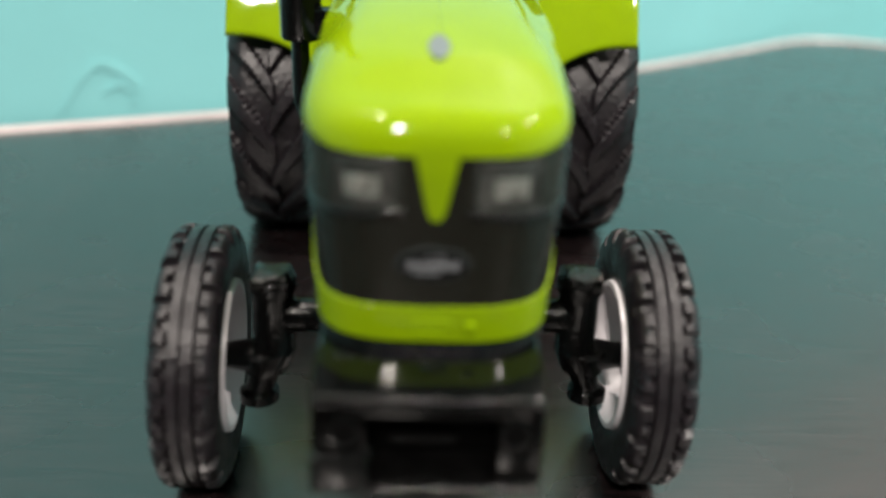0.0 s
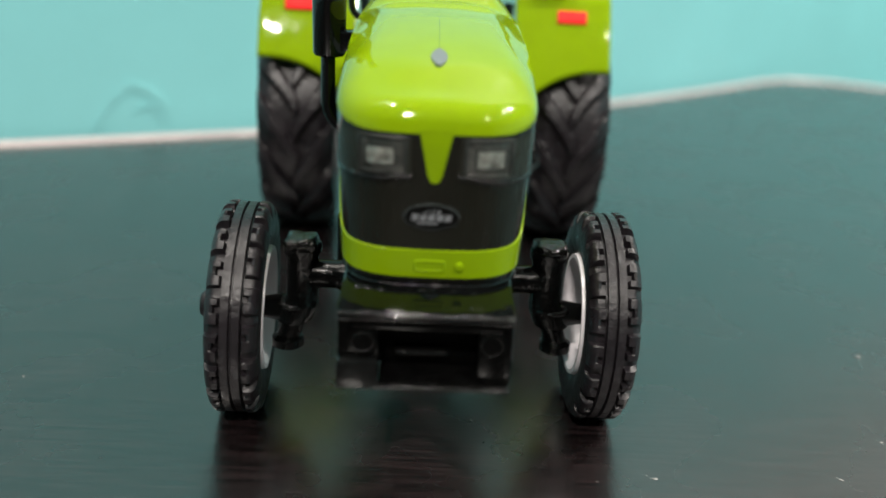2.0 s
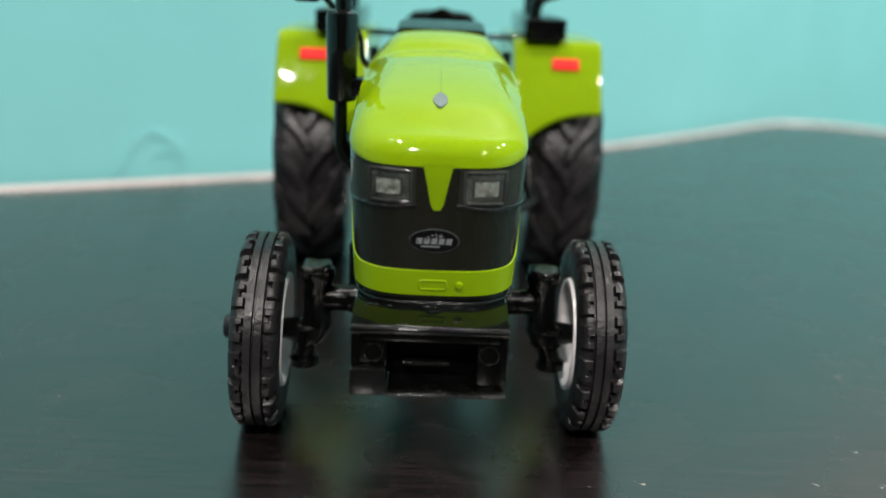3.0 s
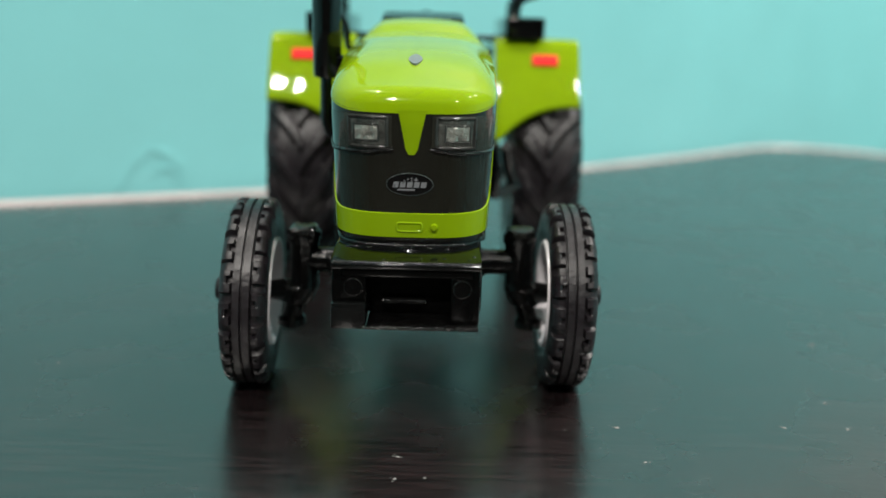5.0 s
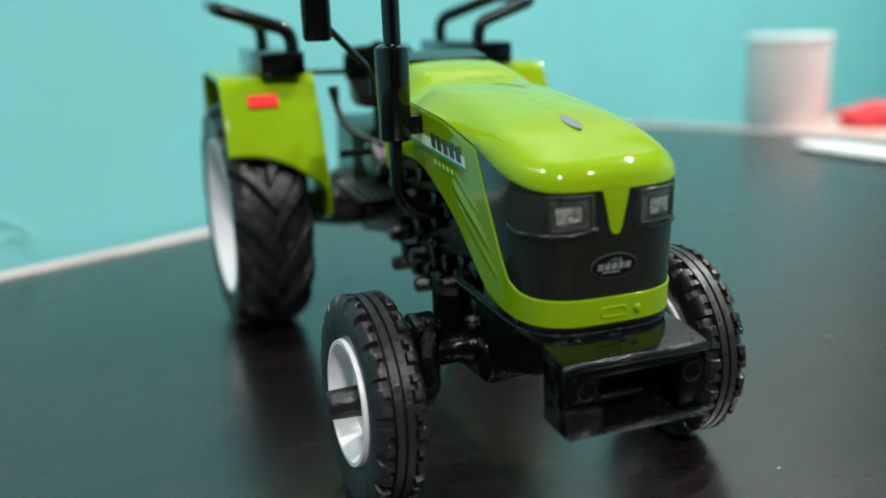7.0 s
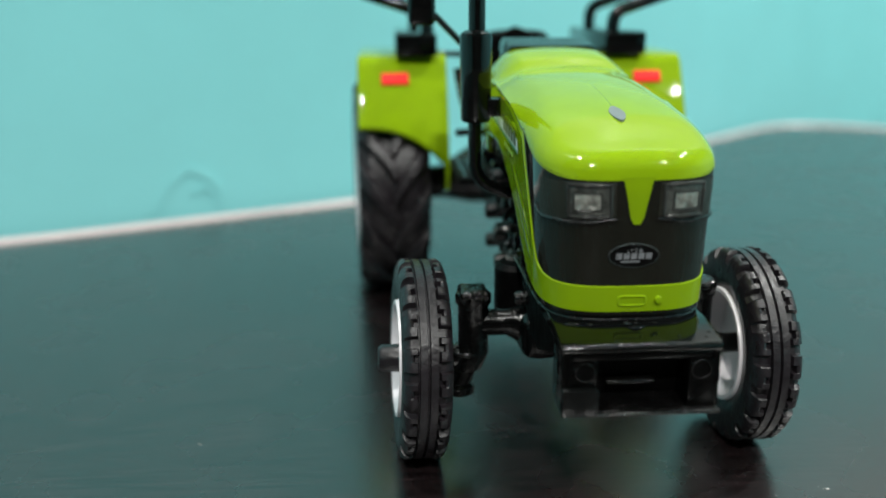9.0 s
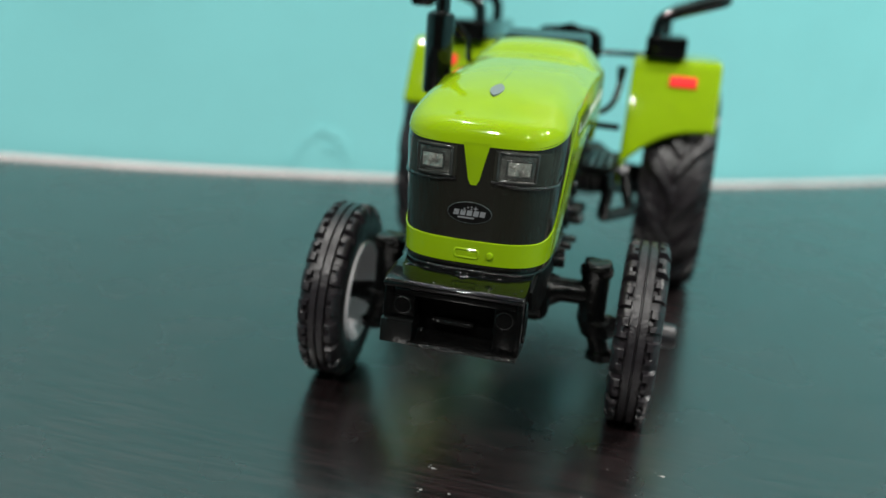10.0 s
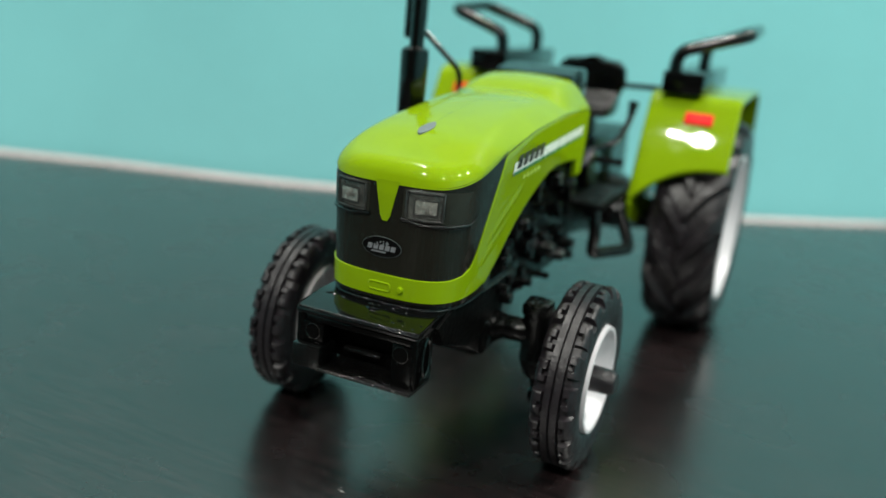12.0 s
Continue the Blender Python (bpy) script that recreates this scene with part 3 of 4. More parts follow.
# black gasket under the chin
bm = bmesh.new()
shell(bm, [[grille_point(s, 3.6, 0.0) + Vector((0, 0, dz)) for s in S2] for dz in (-0.06, 0.075)], [[grille_point(s, 3.6, -0.4) + Vector((0, 0, dz)) for s in S2] for dz in (-0.06, 0.075)])
gasket = part("gasket", bm, BLACK_TUBE, tractor)
# lumpy bead added along its edge, shaped to give a row of glints
bm = bmesh.new()
tube(bm, [grille_point(s, 3.6, 0.0) + Vector((0, 0, -0.055 + 0.012 * noise.noise(Vector((k * 0.7, 3, 0))))) for k, s in enumerate(S2)],
     [0.028 + 0.014 * noise.noise(Vector((k * 0.9, 7, 0))) for k in range(len(S2))], 8)
part("bead", bm, RIM_GLOSS, gasket)

# front weight box
bm = bmesh.new()
lip = [(-3.305 - 0.07 * math.cos(q), 3.385 + 0.07 * math.sin(q)) for q in (math.radians(-50 + 150 * k / 10) for k in range(11))]
prism(bm, lip + [(-2.68, 3.535), (-2.45, 3.545), (-1.5, 3.55), (-1.5, 3.33)], "x", -1.21, 1.15, 0.03)
bumper = part("front_bumper", bm, BLACK, tractor, "glossy black open-fronted bumper box")
for lo, hi, name, mat in (((-0.65, -3.46, 2.37), (1.14, -2.68, 2.44), "base_plate", RIM_GLOSS), ((-1.20, -3.34, 2.38), (-1.04, -2.66, 3.34), "side_plate", BLACK_SHADED),
                          ((1.04, -3.34, 2.445), (1.14, -2.66, 3.34), "side_plate", BLACK_SHADED), ((-1.03, -2.8, 2.445), (1.03, -2.66, 3.34), "back_plate", HOLLOW),
                          ((-1.03, -3.325, 3.20), (1.03, -2.81, 3.33), "upper_panel", BLACK_SHADED), ((-1.205, -3.337, 2.805), (-0.66, -2.81, 3.21), "front_panel", BLACK_SHADED),
                          ((0.68, -3.337, 2.445), (1.145, -2.81, 3.21), "front_panel", BLACK_SHADED),
                          ((-1.205, -3.45, 2.375), (-0.655, -2.81, 2.80), "corner_block", BLACK_SATIN), ((-0.45, -3.0, 2.66), (0.3, -2.81, 2.74), "slot_bar", RIM_GLOSS)):
    bm = bmesh.new()
    box(bm, lo, hi, 0.03)
    part(name, bm, mat, bumper)
# two lumpy beads added on the box's front edges to make glints
bm = bmesh.new()
n = 60
tube(bm, [(-0.71 + 1.84 * i / n, -3.45, 2.415 + 0.012 * noise.noise(Vector((i * 0.7, 0, 0)))) for i in range(n + 1)],
     [0.03 + 0.018 * noise.noise(Vector((i * 0.9, 5, 0))) for i in range(n + 1)], 8)
part("front_glint_bead", bm, RIM_GLOSS, bumper)
bm = bmesh.new()
tube(bm, [(-1.17 + 2.28 * i / n, -3.335, 3.437 + 0.006 * noise.noise(Vector((i * 0.6, 2, 0)))) for i in range(n + 1)],
     [0.03 + 0.010 * noise.noise(Vector((i * 0.8, 9, 0))) for i in range(n + 1)], 8)
part("brow_glint_bead", bm, RIM_GLOSS, bumper)
for x in (-0.86, 0.86):
    bm = bmesh.new()
    lathe(bm, [(-3.33, 0.125), (-3.365, 0.135), (-3.36, 0.152), (-3.30, 0.16), (-3.30, 0.125)], "y", 24, (x, 0, 3.04))
    boss = part("boss", bm, RIM_GLOSS, bumper)
    bm = bmesh.new()
    lathe(bm, [(-3.3395, 0.01), (-3.3395, 0.128), (-3.30, 0.128)], "y", 24, (x, 0, 3.04), closed=False)
    part("hole", bm, HOLLOW, boss)
bm = bmesh.new()
pts = [Vector((1.15, -2.98 + 0.13 * math.cos(q), 2.92 + 0.34 * math.sin(q))) for q in (2 * math.pi * k / 28 for k in range(28))]
tube(bm, pts, 0.03, 6, closed=True)
part("side_slot", bm, BLACK, bumper)
bm = bmesh.new()
tube(bm, rounded([(-0.12, -2.85, 3.515), (0.0, -2.88, 3.513), (0.14, -2.84, 3.52)], 0.1), [0.01, 0.03, 0.04, 0.035, 0.04, 0.03, 0.03, 0.01], 6)
part("mould_mark", bm, BLACK, bumper)
# small lumps of casting flash where the bonnet meets the box
flash = random.Random(11)
for k in range(16):
    x, y, r = flash.uniform(-1.05, 1.05), flash.uniform(-2.76, -2.68), flash.uniform(0.016, 0.035)
    if k > 11:
        y = flash.uniform(-3.25, -2.95)
        r = 0.017
    bm = bmesh.new()
    bmesh.ops.create_icosphere(bm, subdivisions=2, radius=r)
    for v in bm.verts:
        v.co = Vector((v.co.x * 1.8, v.co.y, v.co.z * 0.7)) + Vector((x, y, 3.452 + (y + 3.305) * 0.13))
    part("casting_flash", bm, RIM_GLOSS, bumper)
# neck between bumper and engine
bm = bmesh.new()
prism(bm, [(-2.66, 3.34), (-2.3, 2.9), (-1.2, 2.5), (0.6, 2.5), (0.6, 3.55), (-1.9, 3.55)], "x", -1.2, 1.2, 0.08)
part("front_support", bm, HOLLOW, tractor)

# front axle, a little turned on its pivot
axle = new("front_axle")
axle.parent = tractor
axle.matrix_basis = pose(-0.05 * CM, 0.09 * CM, 0, 0, 0, 2.5)
bm = bmesh.new()
tube(bm, [(-2.1, 0, 2.50), (-1.5, 0, 2.50), (-1.2, 0, 2.45), (1.2, 0, 2.45), (1.5, 0, 2.50), (2.1, 0, 2.50)], [0.25, 0.25, 0.38, 0.38, 0.25, 0.25], 16)
part("beam", bm, BLACK_DULL, axle)
bm = bmesh.new()
box(bm, (-1.3, -0.7, 1.95), (1.3, 0.6, 2.75), 0.22, 3)
part("pivot_housing", bm, BLACK_DULL, axle)
for side in (-1, 1):
    bm = bmesh.new()
    x = side * 2.12 + 0.02
    lathe(bm, [(1.16, 0.12), (1.12, 0.22), (1.16, 0.28), (1.30, 0.28), (1.36, 0.21), (1.58, 0.21), (1.66, 0.31), (1.95, 0.335), (2.03, 0.31), (2.10, 0.28), (2.84, 0.28), (2.92, 0.33), (3.06, 0.33), (3.09, 0.29), (3.10, 0.15)], "z", 20, (x, 0, 0), closed=False)
    for v in bm.verts:
        if v.co.z < 2.1:
            v.co.x += side * 0.26 * (1 - max(0, (v.co.z - 1.3)) / 0.8 if v.co.z > 1.3 else 1)
    king = part("kingpin", bm, KNUCKLE, axle)
    bm = bmesh.new()
    tube(bm, [(x + side * 0.13 + 0.30 * math.cos(q), 0.30 * math.sin(q), 1.97) for q in (2 * math.pi * k / 24 for k in range(24))], 0.05, 8, closed=True)
    part("collar", bm, RIM_GLOSS, king)
    bm = bmesh.new()
    box(bm, (x - 0.27, -0.29, 2.98), (x + 0.27, 0.29, 3.2), 0.08)
    bmesh.ops.subdivide_edges(bm, edges=bm.edges, cuts=2, use_grid_fill=True)
    for v in bm.verts:
        v.co += Vector((1, 1, 1)) * 0.045 * noise.noise(v.co * 4 + Vector((side * 4, 0, 0)))
    part("cap", bm, CAST, king)
    bm = bmesh.new()
    lathe(bm, [(side * 2.15, 0.24), (side * 2.5, 0.24), (side * 2.75, 0.19), (side * 3.2, 0.19)], "x", 20, (0, 0, 1.86), closed=False)
    part("spindle", bm, BLACK_TUBE, king)


def tread(bm, across, turns, radius):
    """A tyre skin turned about x: across holds (x, radius, how much relief), radius(x, angle) gives the relief."""
    rings = []
    for x, r, w in across:
        ring = []
        for k in range(turns):
            q = 2 * math.pi * k / turns
            rr = r + (radius(x, q) * w if w else 0)
            ring.append(bm.verts.new((x, rr * math.cos(q), rr * math.sin(q))))
        rings.append(ring)
    for a, b in zip(rings, rings[1:] + rings[:1]):
        for k in range(turns):
            bm.faces.new((a[k], a[(k + 1) % turns], b[(k + 1) % turns], b[k]))


def front_wheel(side):
    w = new("front_wheel")
    w.parent = tractor
    w.matrix_basis = pose((3.03 if side > 0 else -3.15) * CM, (0.17 + side * 0.12) * CM, 1.83 * CM, 0, 0 if side > 0 else 2.2, 0) @ pose(0, 0, 0, 0, 0, -0.5 if side > 0 else 183.5)
    R = 1.71
    bm = bmesh.new()
    n = 19

    def relief(x, q):
        a = abs(x)
        if a < 0.15:
            # two ribs with a fine groove between them
            return 0.11 - 0.07 * (1 - smooth(a, 0.012, 0.026))
        k = ((q * n / (2 * math.pi)) + (0.3 if x > 0 else 0.0)) % 1.0
        block = smooth(k, 0.04, 0.07) * (1 - smooth(k, 0.74, 0.77))
        inner = 0.265 if 0.36 < k < 0.56 else 0.185
        return 0.125 * block * smooth(a, inner - 0.012, inner + 0.012)

    xs = [0.405, 0.39, 0.375, 0.35, 0.31, 0.27, 0.246, 0.20, 0.172, 0.152, 0.148, 0.10, 0.064, 0.045, 0.027, 0.011]
    xs = xs + [0.0] + [-x for x in xs[::-1]]
    across = [(0.32, 1.05, 0), (0.38, 1.12, 0), (0.43, 1.36, 0), (0.428, 1.52, 0), (0.418, 1.605, 0)]
    across += [(x, R - 0.10 * smooth(abs(x), 0.27, 0.43) ** 1.5, 1 - 0.35 * smooth(abs(x), 0.375, 0.41)) for x in xs]
    across += [(-0.418, 1.605, 0), (-0.428, 1.52, 0), (-0.43, 1.36, 0), (-0.38, 1.12, 0), (-0.32, 1.05, 0)]
    tread(bm, across, n * 32, relief)
    part("tyre", bm, RUBBER, w, "black ribbed front tyre", angle=30)
    bm = bmesh.new()
    lathe(bm, [(0.38, 0.98), (0.445, 1.0), (0.445, 1.07), (0.36, 1.09), (-0.36, 1.09), (-0.43, 1.07), (-0.43, 1.0), (-0.38, 0.98), (-0.30, 0.93), (-0.02, 0.86), (-0.02, 0.01), (0.05, 0.01), (0.05, 0.84), (0.30, 0.93)], "x", 72)
    rim = part("rim", bm, WHITE, w, "white dished plastic rim")
    bm = bmesh.new()
    lathe(bm, [(0.03, 0.36), (0.09, 0.34), (0.14, 0.27), (0.69, 0.245), (0.75, 0.20), (0.76, 0.01)], "x", 28, closed=False)
    part("hub", bm, RUBBER, rim, "black protruding axle end")
    return w


for side in (-1, 1):
    front_wheel(side)


def rear_wheel(side):
    w = new("rear_wheel")
    w.parent = tractor
    w.matrix_basis = pose(side * 3.64 * CM, 10.6 * CM, 3.1 * CM, 0, 0, 183.5 if side < 0 else -1)
    R = 2.90
    bm = bmesh.new()
    n = 14
    turn = -1 if side > 0 else 1

    def relief(x, q):
        best = 0
        for e in (-1, 1):
            t = (e * x + 0.07) / 0.97
            if t < 0:
                continue
            # each lug trails back from the middle to the shoulder
            mid = turn * 0.46 * t ** 0.85 + (math.pi / n if e > 0 else 0)
            d = (q - mid) * n / (2 * math.pi)
            d = abs(d - round(d)) * 2 * math.pi / n
            half = 0.072 + 0.035 * t * t
            best = max(best, (1 - smooth(d, half - 0.004, half + 0.022)) * smooth(t, 0.0, 0.03))
        return 0.21 * best

    xs = [0.97, 0.95, 0.90, 0.84, 0.76, 0.68, 0.6, 0.52, 0.44, 0.36, 0.28, 0.2, 0.14, 0.09, 0.06, 0.03]
    xs = xs + [0.0] + [-x for x in xs[::-1]]
    across = [(0.80, 2.08, 0), (0.90, 2.12, 0), (0.965, 2.40, 0)]
    across += [(0.985, 2.62, 0.25)] + [(x, R - 0.17 * smooth(abs(x), 0.55, 1.0) ** 1.3, 1 - 0.4 * smooth(abs(x), 0.88, 0.98)) for x in xs] + [(-0.985, 2.62, 0.25)]
    across += [(-0.965, 2.40, 0), (-0.90, 2.12, 0), (-0.80, 2.08, 0)]
    tread(bm, across, n * 32, relief)
    part("tyre", bm, RUBBER, w, "black rear tyre with chevron lugs", angle=30)
    bm = bmesh.new()
    lathe(bm, [(0.84, 2.02), (0.92, 2.05), (0.93, 2.14), (0.82, 2.16), (-0.7, 2.16), (-0.8, 2.1), (-0.7, 1.9), (0.18, 1.62), (0.16, 0.9), (0.02, 0.85), (0.02, 0.01), (0.14, 0.01), (0.14, 0.8), (0.28, 0.92), (0.30, 1.6), (0.5, 1.85)], "x", 80)
    rim = part("rim", bm, WHITE, w, "white dished plastic rim")
    bm = bmesh.new()
    lathe(bm, [(0.1, 0.45), (0.32, 0.42), (0.36, 0.36), (0.52, 0.3), (0.56, 0.22), (0.57, 0.01)], "x", 28, closed=False)
    part("hub", bm, BLACK_SATIN, rim, "black rear hub")
    return w


for side in (-1, 1):
    rear_wheel(side)

# fenders
for side in (-1, 1):
    bm = bmesh.new()
    X0, X1 = 2.0, 4.42
    # a flat sloping front, a rounded brow and a level top; every rim is rolled over
    brow = [(8.66, 6.60), (8.72, 6.68), (8.82, 6.735), (9.0, 6.76), (11.0, 6.78), (13.2, 6.74), (14.0, 6.6), (14.4, 5.8), (14.5, 5.2)]
    xs = [X0, X0 + 0.015, X0 + 0.04, X0 + 0.08] + [X0 + 0.08 + (X1 - X0 - 0.16) * i / 26 for i in range(1, 26)] + [X1 - 0.08, X1 - 0.04, X1 - 0.015, X1]
    fronts = [0, 0.015, 0.04] + [0.08 + 0.92 * i / 20 for i in range(21)]
    rows_o, rows_i = [], []
    for i in range(len(fronts) + len(brow)):
        ro, ri = [], []
        for x in xs:
            if i < len(fronts):
                low = 4.93 - 1.10 * ((X1 - x) / (X1 - X0)) ** 2.6
                z = low + (fronts[i] if fronts[i] <= 0.08 else 0.08 + (fronts[i] - 0.08) / 0.92 * (6.46 - low))
                y, n = 8.60 - 0.47 * (6.54 - z), Vector((0, -0.905, 0.425))
                rim = 1 - math.sqrt(1 - (1 - min(fronts[i], 0.08) / 0.08) ** 2)
            else:
                k = i - len(fronts)
                y, z = brow[k]
                p, q = brow[max(k - 1, 0)], brow[min(k + 1, len(brow) - 1)]
                n, rim = Vector((0, p[1] - q[1], q[0] - p[0])).normalized(), 0
            d = min(x - X0, X1 - x, 0.08) / 0.08
            rim = max(rim, 1 - math.sqrt(1 - (1 - d) ** 2))
            # a slight bulge; the fender on the exhaust side is set a little askew
            y -= 0.012 * (1 - ((x - 3.2) / 1.2) ** 2) + 0.07 * (1 - ((z - 5.6) / 1.1) ** 2) if i < len(fronts) + 3 else 0
            y += 0.005 * noise.noise(Vector((side * x * 2.6, z * 3.2, 4))) if i < len(fronts) else 0
            y += 0.065 * (X1 - x) if side < 0 and i < len(fronts) + 3 else 0
            v = Vector((side * x, y, z))
            ro.append(v - n * 0.07 * rim)
            ri.append(v - n * 0.12)
        rows_o.append(ro)
        rows_i.append(ri)
    shell(bm, rows_o, rows_i)
    fender = part("fender", bm, LIME, tractor, "lime green rear fender", angle=40)
    bm = bmesh.new()
    arch = [(7.5, 3.75), (7.85, 4.7), (8.2, 5.45), (8.7, 6.55), (13.2, 6.64), (14.0, 6.4), (14.2, 3.6), (13.0, 3.2), (8.6, 3.0), (7.7, 3.3)]
    prism(bm, arch, "x", side * 2.02, side * 2.12)
    part("inner_panel", bm, LIME, fender)
    bm = bmesh.new()
    c = Vector((side * 3.41, 8.335 if side > 0 else 8.40, 6.17))
    box(bm, (-0.37, -0.035, -0.165), (0.37, 0.035, 0.165), 0.015)
    part("reflector", bm, RED, fender, "bright red rectangular reflector", m=pose(c.x * CM, c.y * CM, c.z * CM, -25.2, 0, 0 if side > 0 else 3.7))
    # lamp box with grab handle
    bm = bmesh.new()
    box(bm, (min(side * 2.27, side * 3.38), 8.42, 6.76), (max(side * 2.27, side * 3.38), 13.1, 7.34), 0.07)
    lampbox = part("lamp_box", bm, BLACK, fender, "black plastic lamp box")
    bm = bmesh.new()
    tube(bm, rounded([(side * 2.75, 12.5, 7.2), (side * 2.75, 12.5, 7.95), (side * 4.25, 11.5, 8.55), (side * 4.25, 9.0, 8.40), (side * 2.55, 8.75, 7.85), (side * 2.5, 8.75, 7.2)], 0.35, 6), 0.175, 12)
    part("grab_handle", bm, BLACK_TUBE, lampbox, "black bent grab handle")
    bm = bmesh.new()
    tube(bm, [(side * 2.3, 9.5, 6.76), (side * 0.9, 9.7, 6.70)], 0.08, 10)
    part("cross_rod", bm, BLACK_TUBE, fender)

# engine, gearbox and rear axle
bm = bmesh.new()
box(bm, (-1.0, 0.4, 2.55), (1.0, 5.0, 5.6), 0.15)
engine = part("engine", bm, BLACK_DULL, tractor, "dark cast engine block")
rnd = random.Random(5)
for k in range(120):
    bm = bmesh.new()
    side = 1 if k % 2 else -1
    y, z = rnd.uniform(-0.2, 5.2), rnd.uniform(2.8, 5.2)
    if z > 3.6 + (y + 0.8) * 0.6:
        z = rnd.uniform(2.8, 3.5)
    s = rnd.uniform(0.05, 0.19)
    if k % 5:
        box(bm, (side * 1.08 - s * 0.8, y - s, z - s * 0.8), (side * 1.08 + s * 0.8, y + s, z + s * 0.8), s * 0.3)
    else:
        lathe(bm, [(side * 0.9, s), (side * 1.35, s), (side * 1.42, s * 0.8), (side * 1.42, 0.01)], "x", 16, (0, y, z), closed=False)
    part("engine_fitting", bm, CAST, engine)
bm = bmesh.new()
lathe(bm, [(2.35, 0.3), (2.4, 0.40), (3.3, 0.40), (3.4, 0.3)], "z", 18, (-1.25, 0.9, 0), closed=False)
part("oil_filter", bm, HOLLOW, engine)
bm = bmesh.new()
prism(bm, [(4.6, 2.6), (4.6, 5.0), (6.5, 4.8), (8.0, 5.3), (12.0, 5.3), (12.4, 3.0), (9.5, 2.3), (6.5, 3.1)], "x", -0.85, 0.85, 0.15)
gearbox = part("gearbox", bm, BLACK_DULL, tractor, "dark cast gearbox housing")
bm = bmesh.new()
tube(bm, [(-3.6, 10.6, 3.1), (-2.0, 10.6, 3.1), (-1.2, 10.6, 3.3), (1.2, 10.6, 3.3), (2.0, 10.6, 3.1), (3.6, 10.6, 3.1)], [0.45, 0.5, 0.85, 0.85, 0.5, 0.45], 18)
part("rear_axle", bm, CAST, tractor)
for side in (-1, 1):
    # foot plate with a chequered top
    bm = bmesh.new()
    box(bm, (min(side * 0.8, side * 2.0), 4.9, 4.05), (max(side * 0.8, side * 2.0), 7.6, 4.18), 0.04)
    plate = part("foot_plate", bm, HOLLOW, tractor, "black chequered foot plate")
    bm = bmesh.new()
    for i in range(5):
        for j in range(9):
            x, y = side * (0.95 + i * 0.22), 5.1 + j * 0.28
            box(bm, (x - 0.06, y - 0.09, 4.17), (x + 0.06, y + 0.09, 4.21), 0.01, 1)
    part("tread_pattern", bm, CHEQUER, plate)
    # gear lever
    bm = bmesh.new()
    tube(bm, rounded([(side * 1.75, 7.8, 6.45), (side * 1.75, 7.6, 6.0), (side * 1.65, 6.9, 5.45), (side * 1.0, 6.2, 5.2)], 0.4), [0.14, 0.11] + [0.088] * 10 + [0.08, 0.08], 10)
    part("lever", bm, BLACK, tractor, "black bent lever")
    bm = bmesh.new()
    tube(bm, [(side * 0.6, 6.6, 5.0), (side * 1.9, 6.9, 4.95)], 0.09, 8)
    part("pedal_rod", bm, HOLLOW, tractor)
    # bracket and ribs added to break up the reflection on the gearbox flank
    bm = bmesh.new()
    prism(bm, [(6.0, 4.3), (5.9, 4.9), (6.3, 5.3), (7.0, 5.15), (7.3, 4.7), (6.8, 4.3)], "x", min(side * 0.9, side * 1.25), max(side * 0.9, side * 1.25), 0.06)
    part("flank_clutter", bm, CAST, gearbox)
    for y in (7.9, 8.6, 9.3):
        bm = bmesh.new()
        box(bm, (min(side * 0.8, side * 1.0), y, 3.2), (max(side * 0.8, side * 1.0), y + 0.2, 5.1), 0.05)
        part("rib", bm, CAST, gearbox)
# mounting step on the right
bm = bmesh.new()
tube(bm, rounded([(1.85, 4.7, 4.1), (1.93, 4.7, 3.6), (1.83, 5.0, 2.93), (2.52, 6.3, 2.88), (2.37, 6.2, 3.3), (2.2, 5.6, 4.1)], 0.2), 0.15, 12)
part("mounting_step", bm, BLACK_TUBE, tractor, "black looped mounting step")

# dashboard and steering wheel hidden low behind the bonnet
bm = bmesh.new()
prism(bm, [(4.25, 5.2), (4.25, 7.22), (4.9, 7.36), (5.6, 7.34), (5.7, 6.9), (5.3, 5.2)], "x", -0.98, 0.98, 0.12)
part("dashboard", bm, BLACK_SATIN, tractor, "black plastic dashboard")
# seat
bm = bmesh.new()
prism(bm, [(-0.95, 6.45), (-1.02, 6.8), (-0.98, 7.15), (-0.78, 7.34), (-0.45, 7.38), (0, 7.33), (0.45, 7.38), (0.78, 7.34), (0.98, 7.15), (1.02, 6.8), (0.95, 6.45)], "y", 9.5, 9.95, 0.14)
seat = part("seat", bm, BLACK_TUBE, tractor, "black moulded seat")
bm = bmesh.new()
prism(bm, [(8.3, 5.85), (8.35, 6.05), (9.2, 6.1), (9.5, 6.5), (9.9, 6.5), (9.8, 5.95), (9.3, 5.8)], "x", -0.9, 0.9, 0.1)
part("cushion", bm, BLACK_DULL, seat)
bm = bmesh.new()
box(bm, (-0.42, 7.9, 4.9), (0.42, 9.3, 5.9), 0.12)
part("pedestal", bm, HOLLOW, seat)

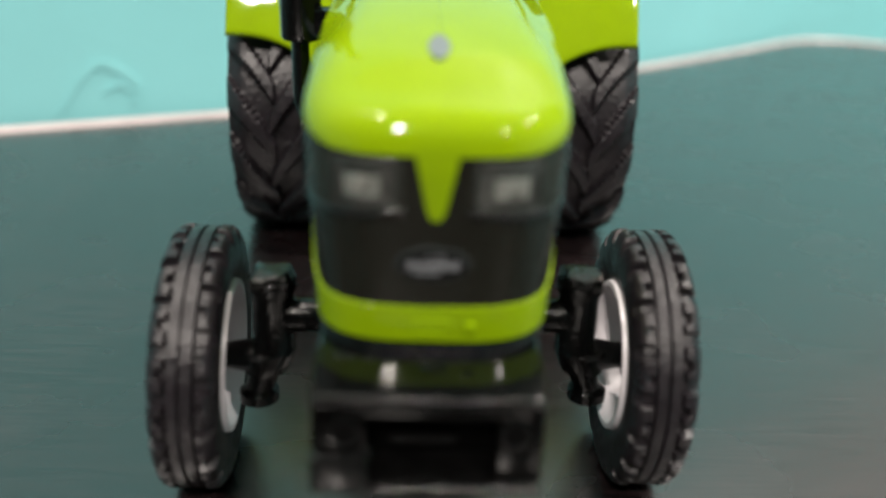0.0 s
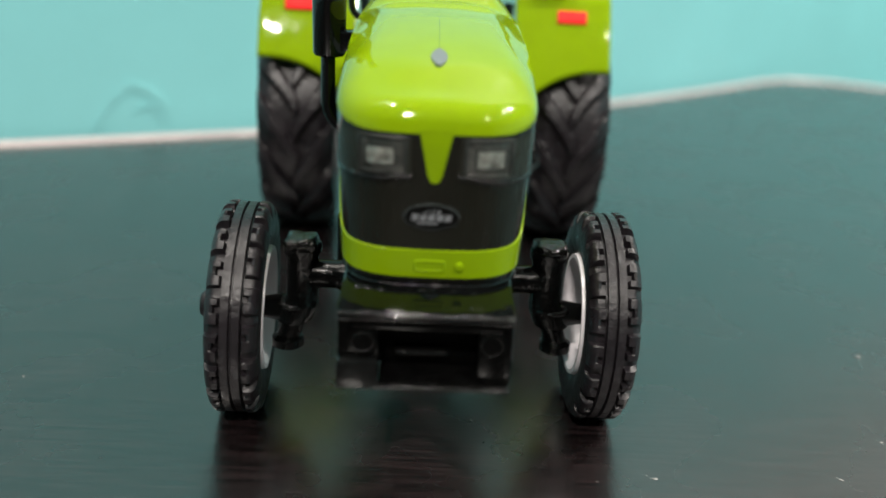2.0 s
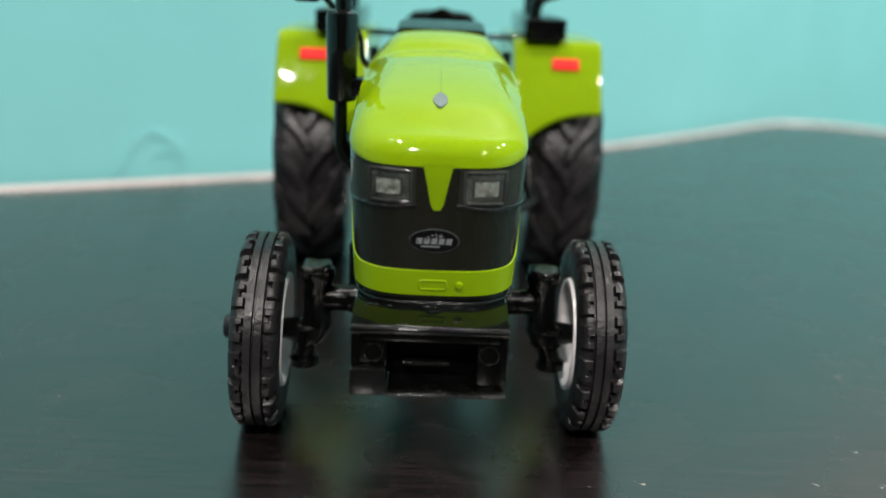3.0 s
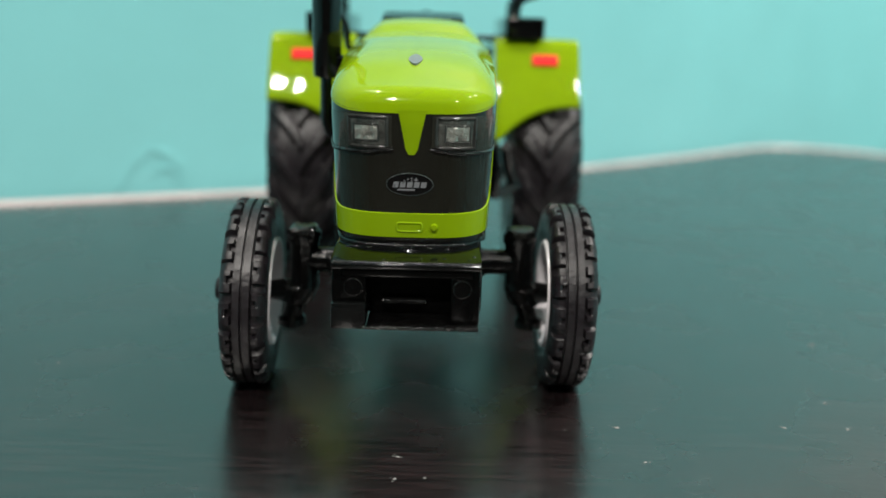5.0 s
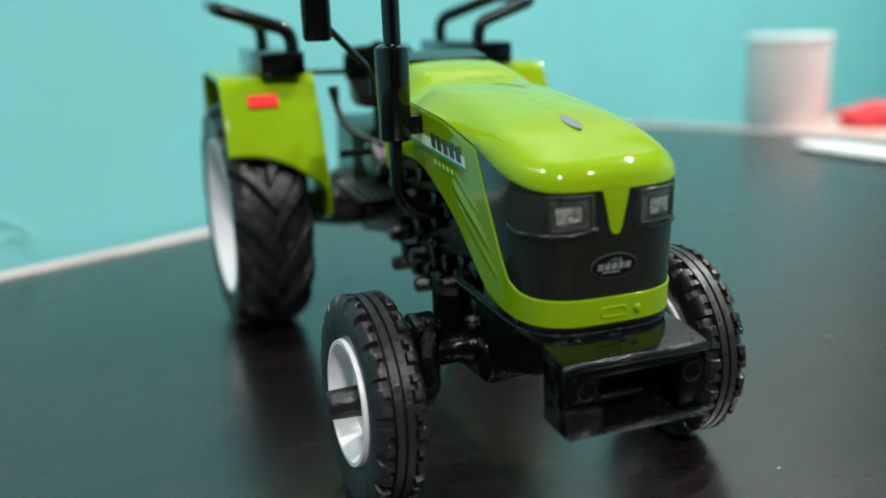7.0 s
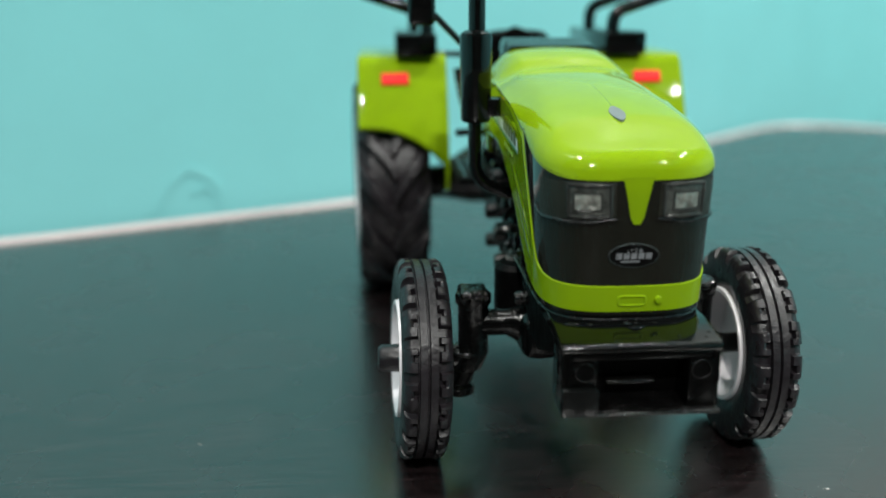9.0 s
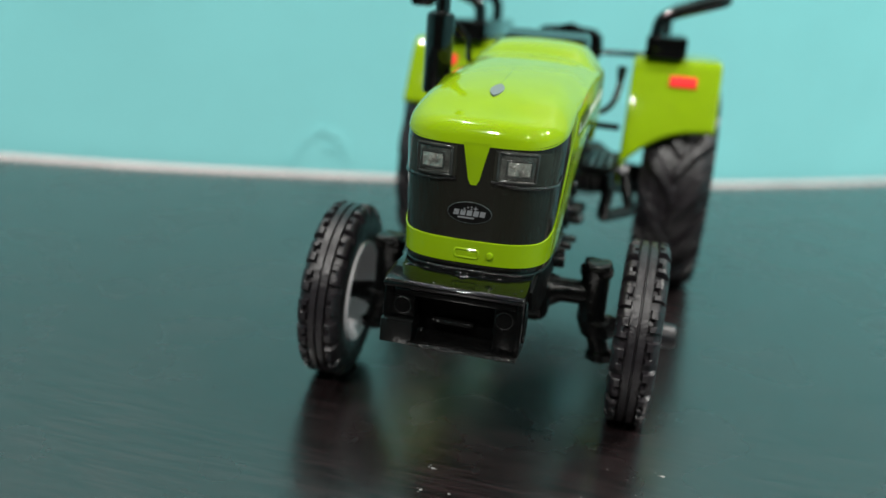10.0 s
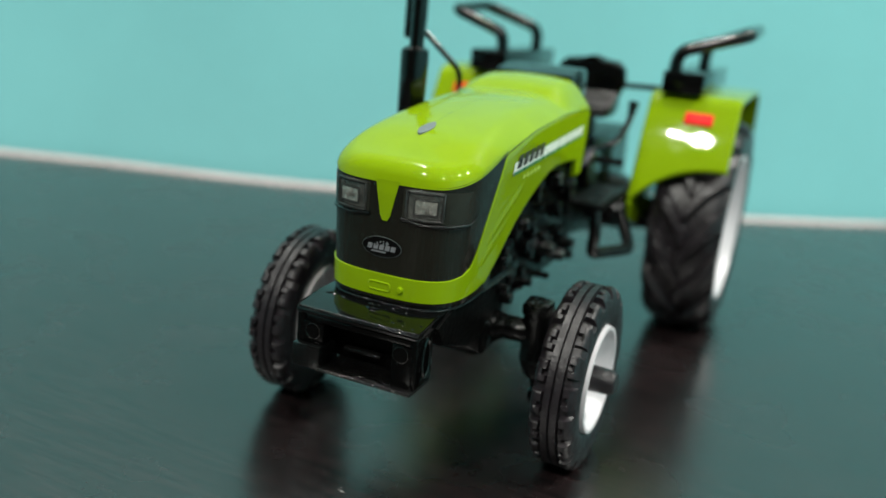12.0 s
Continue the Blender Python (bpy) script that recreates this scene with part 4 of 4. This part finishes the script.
# exhaust
bm = bmesh.new()
lathe(bm, [(5.92, 0.16), (5.95, 0.26), (6.0, 0.29), (7.52, 0.31), (7.6, 0.29), (7.66, 0.2)], "z", 28, (-1.92, 1.85, 0), closed=False)
muffler = part("muffler", bm, BLACK, tractor, "glossy black upright muffler")
bm = bmesh.new()
lathe(bm, [(7.6, 0.16), (9.8, 0.16), (9.8, 0.12), (9.4, 0.12)], "z", 20, (-1.90, 1.85, 0), closed=False)
part("stack_pipe", bm, BLACK, muffler)
bm = bmesh.new()
tube(bm, rounded([(-1.94, 1.85, 6.0), (-1.94, 1.85, 4.75), (-1.0, 1.85, 4.45)], 0.5, 8), 0.13, 14)
part("down_pipe", bm, BLACK, muffler)
bm = bmesh.new()
box(bm, (-1.75, 1.65, 6.05), (-1.35, 2.05, 6.4), 0.05)
part("clamp", bm, BLACK, muffler)
# mirror on its arm
bm = bmesh.new()
tube(bm, rounded([(-1.3, 4.0, 6.3), (-1.72, 4.0, 6.45), (-1.75, 4.0, 7.05), (-2.6, 3.66, 7.9)], 0.22), 0.07, 8)
arm = part("mirror_arm", bm, BLACK_TUBE, tractor)
bm = bmesh.new()
box(bm, (-3.15, 3.55, 7.7), (-2.58, 3.75, 9.0), 0.1, 3)
part("mirror_head", bm, BLACK, arm, "black mirror head")

# ---- flecks of dust on the table ----
flecks = ((3.76, -2.0, 0.075), (-0.16, -3.3, 0.06), (-0.17, -4.03, 0.045), (0.3, -3.98, 0.03), (8.16, -0.67, 0.055), (8.06, -1.85, 0.055), (-7.44, 0.48, 0.04), (9.35, 2.68, 0.10),
          (6.88, -1.83, 0.05), (3.98, -3.28, 0.05), (2.79, -2.13, 0.022), (2.42, -3.23, 0.022), (3.32, -2.81, 0.02), (-7.94, -1.57, 0.02))
dust = random.Random(3)
for i, (x, y, r) in enumerate(flecks):
    # each fleck is a few flat crumbs lying together
    bm = bmesh.new()
    for k in range(4):
        dx, dy = (dust.uniform(-1.6, 1.6) * r, dust.uniform(-1.6, 1.6) * r) if k else (0, 0)
        q = r * (0.62 if k == 0 else dust.uniform(0.15, 0.35))
        made = bmesh.ops.create_icosphere(bm, subdivisions=2, radius=1)["verts"]
        for v in made:
            w = 1 + 0.9 * noise.noise(v.co * 2.2 + Vector((i * 3.1 + k, 0, 0)))
            v.co = Vector((v.co.x * q * w, v.co.y * q * 0.6 * w, max(v.co.z, -0.2) * q * 0.3 + 0.06 * q)) + Vector((x + dx, y + dy, 0))
    thing("dust_fleck", bm, FLECK, "tiny pale fleck of dust on the dark table", "dust", group="dust flecks")
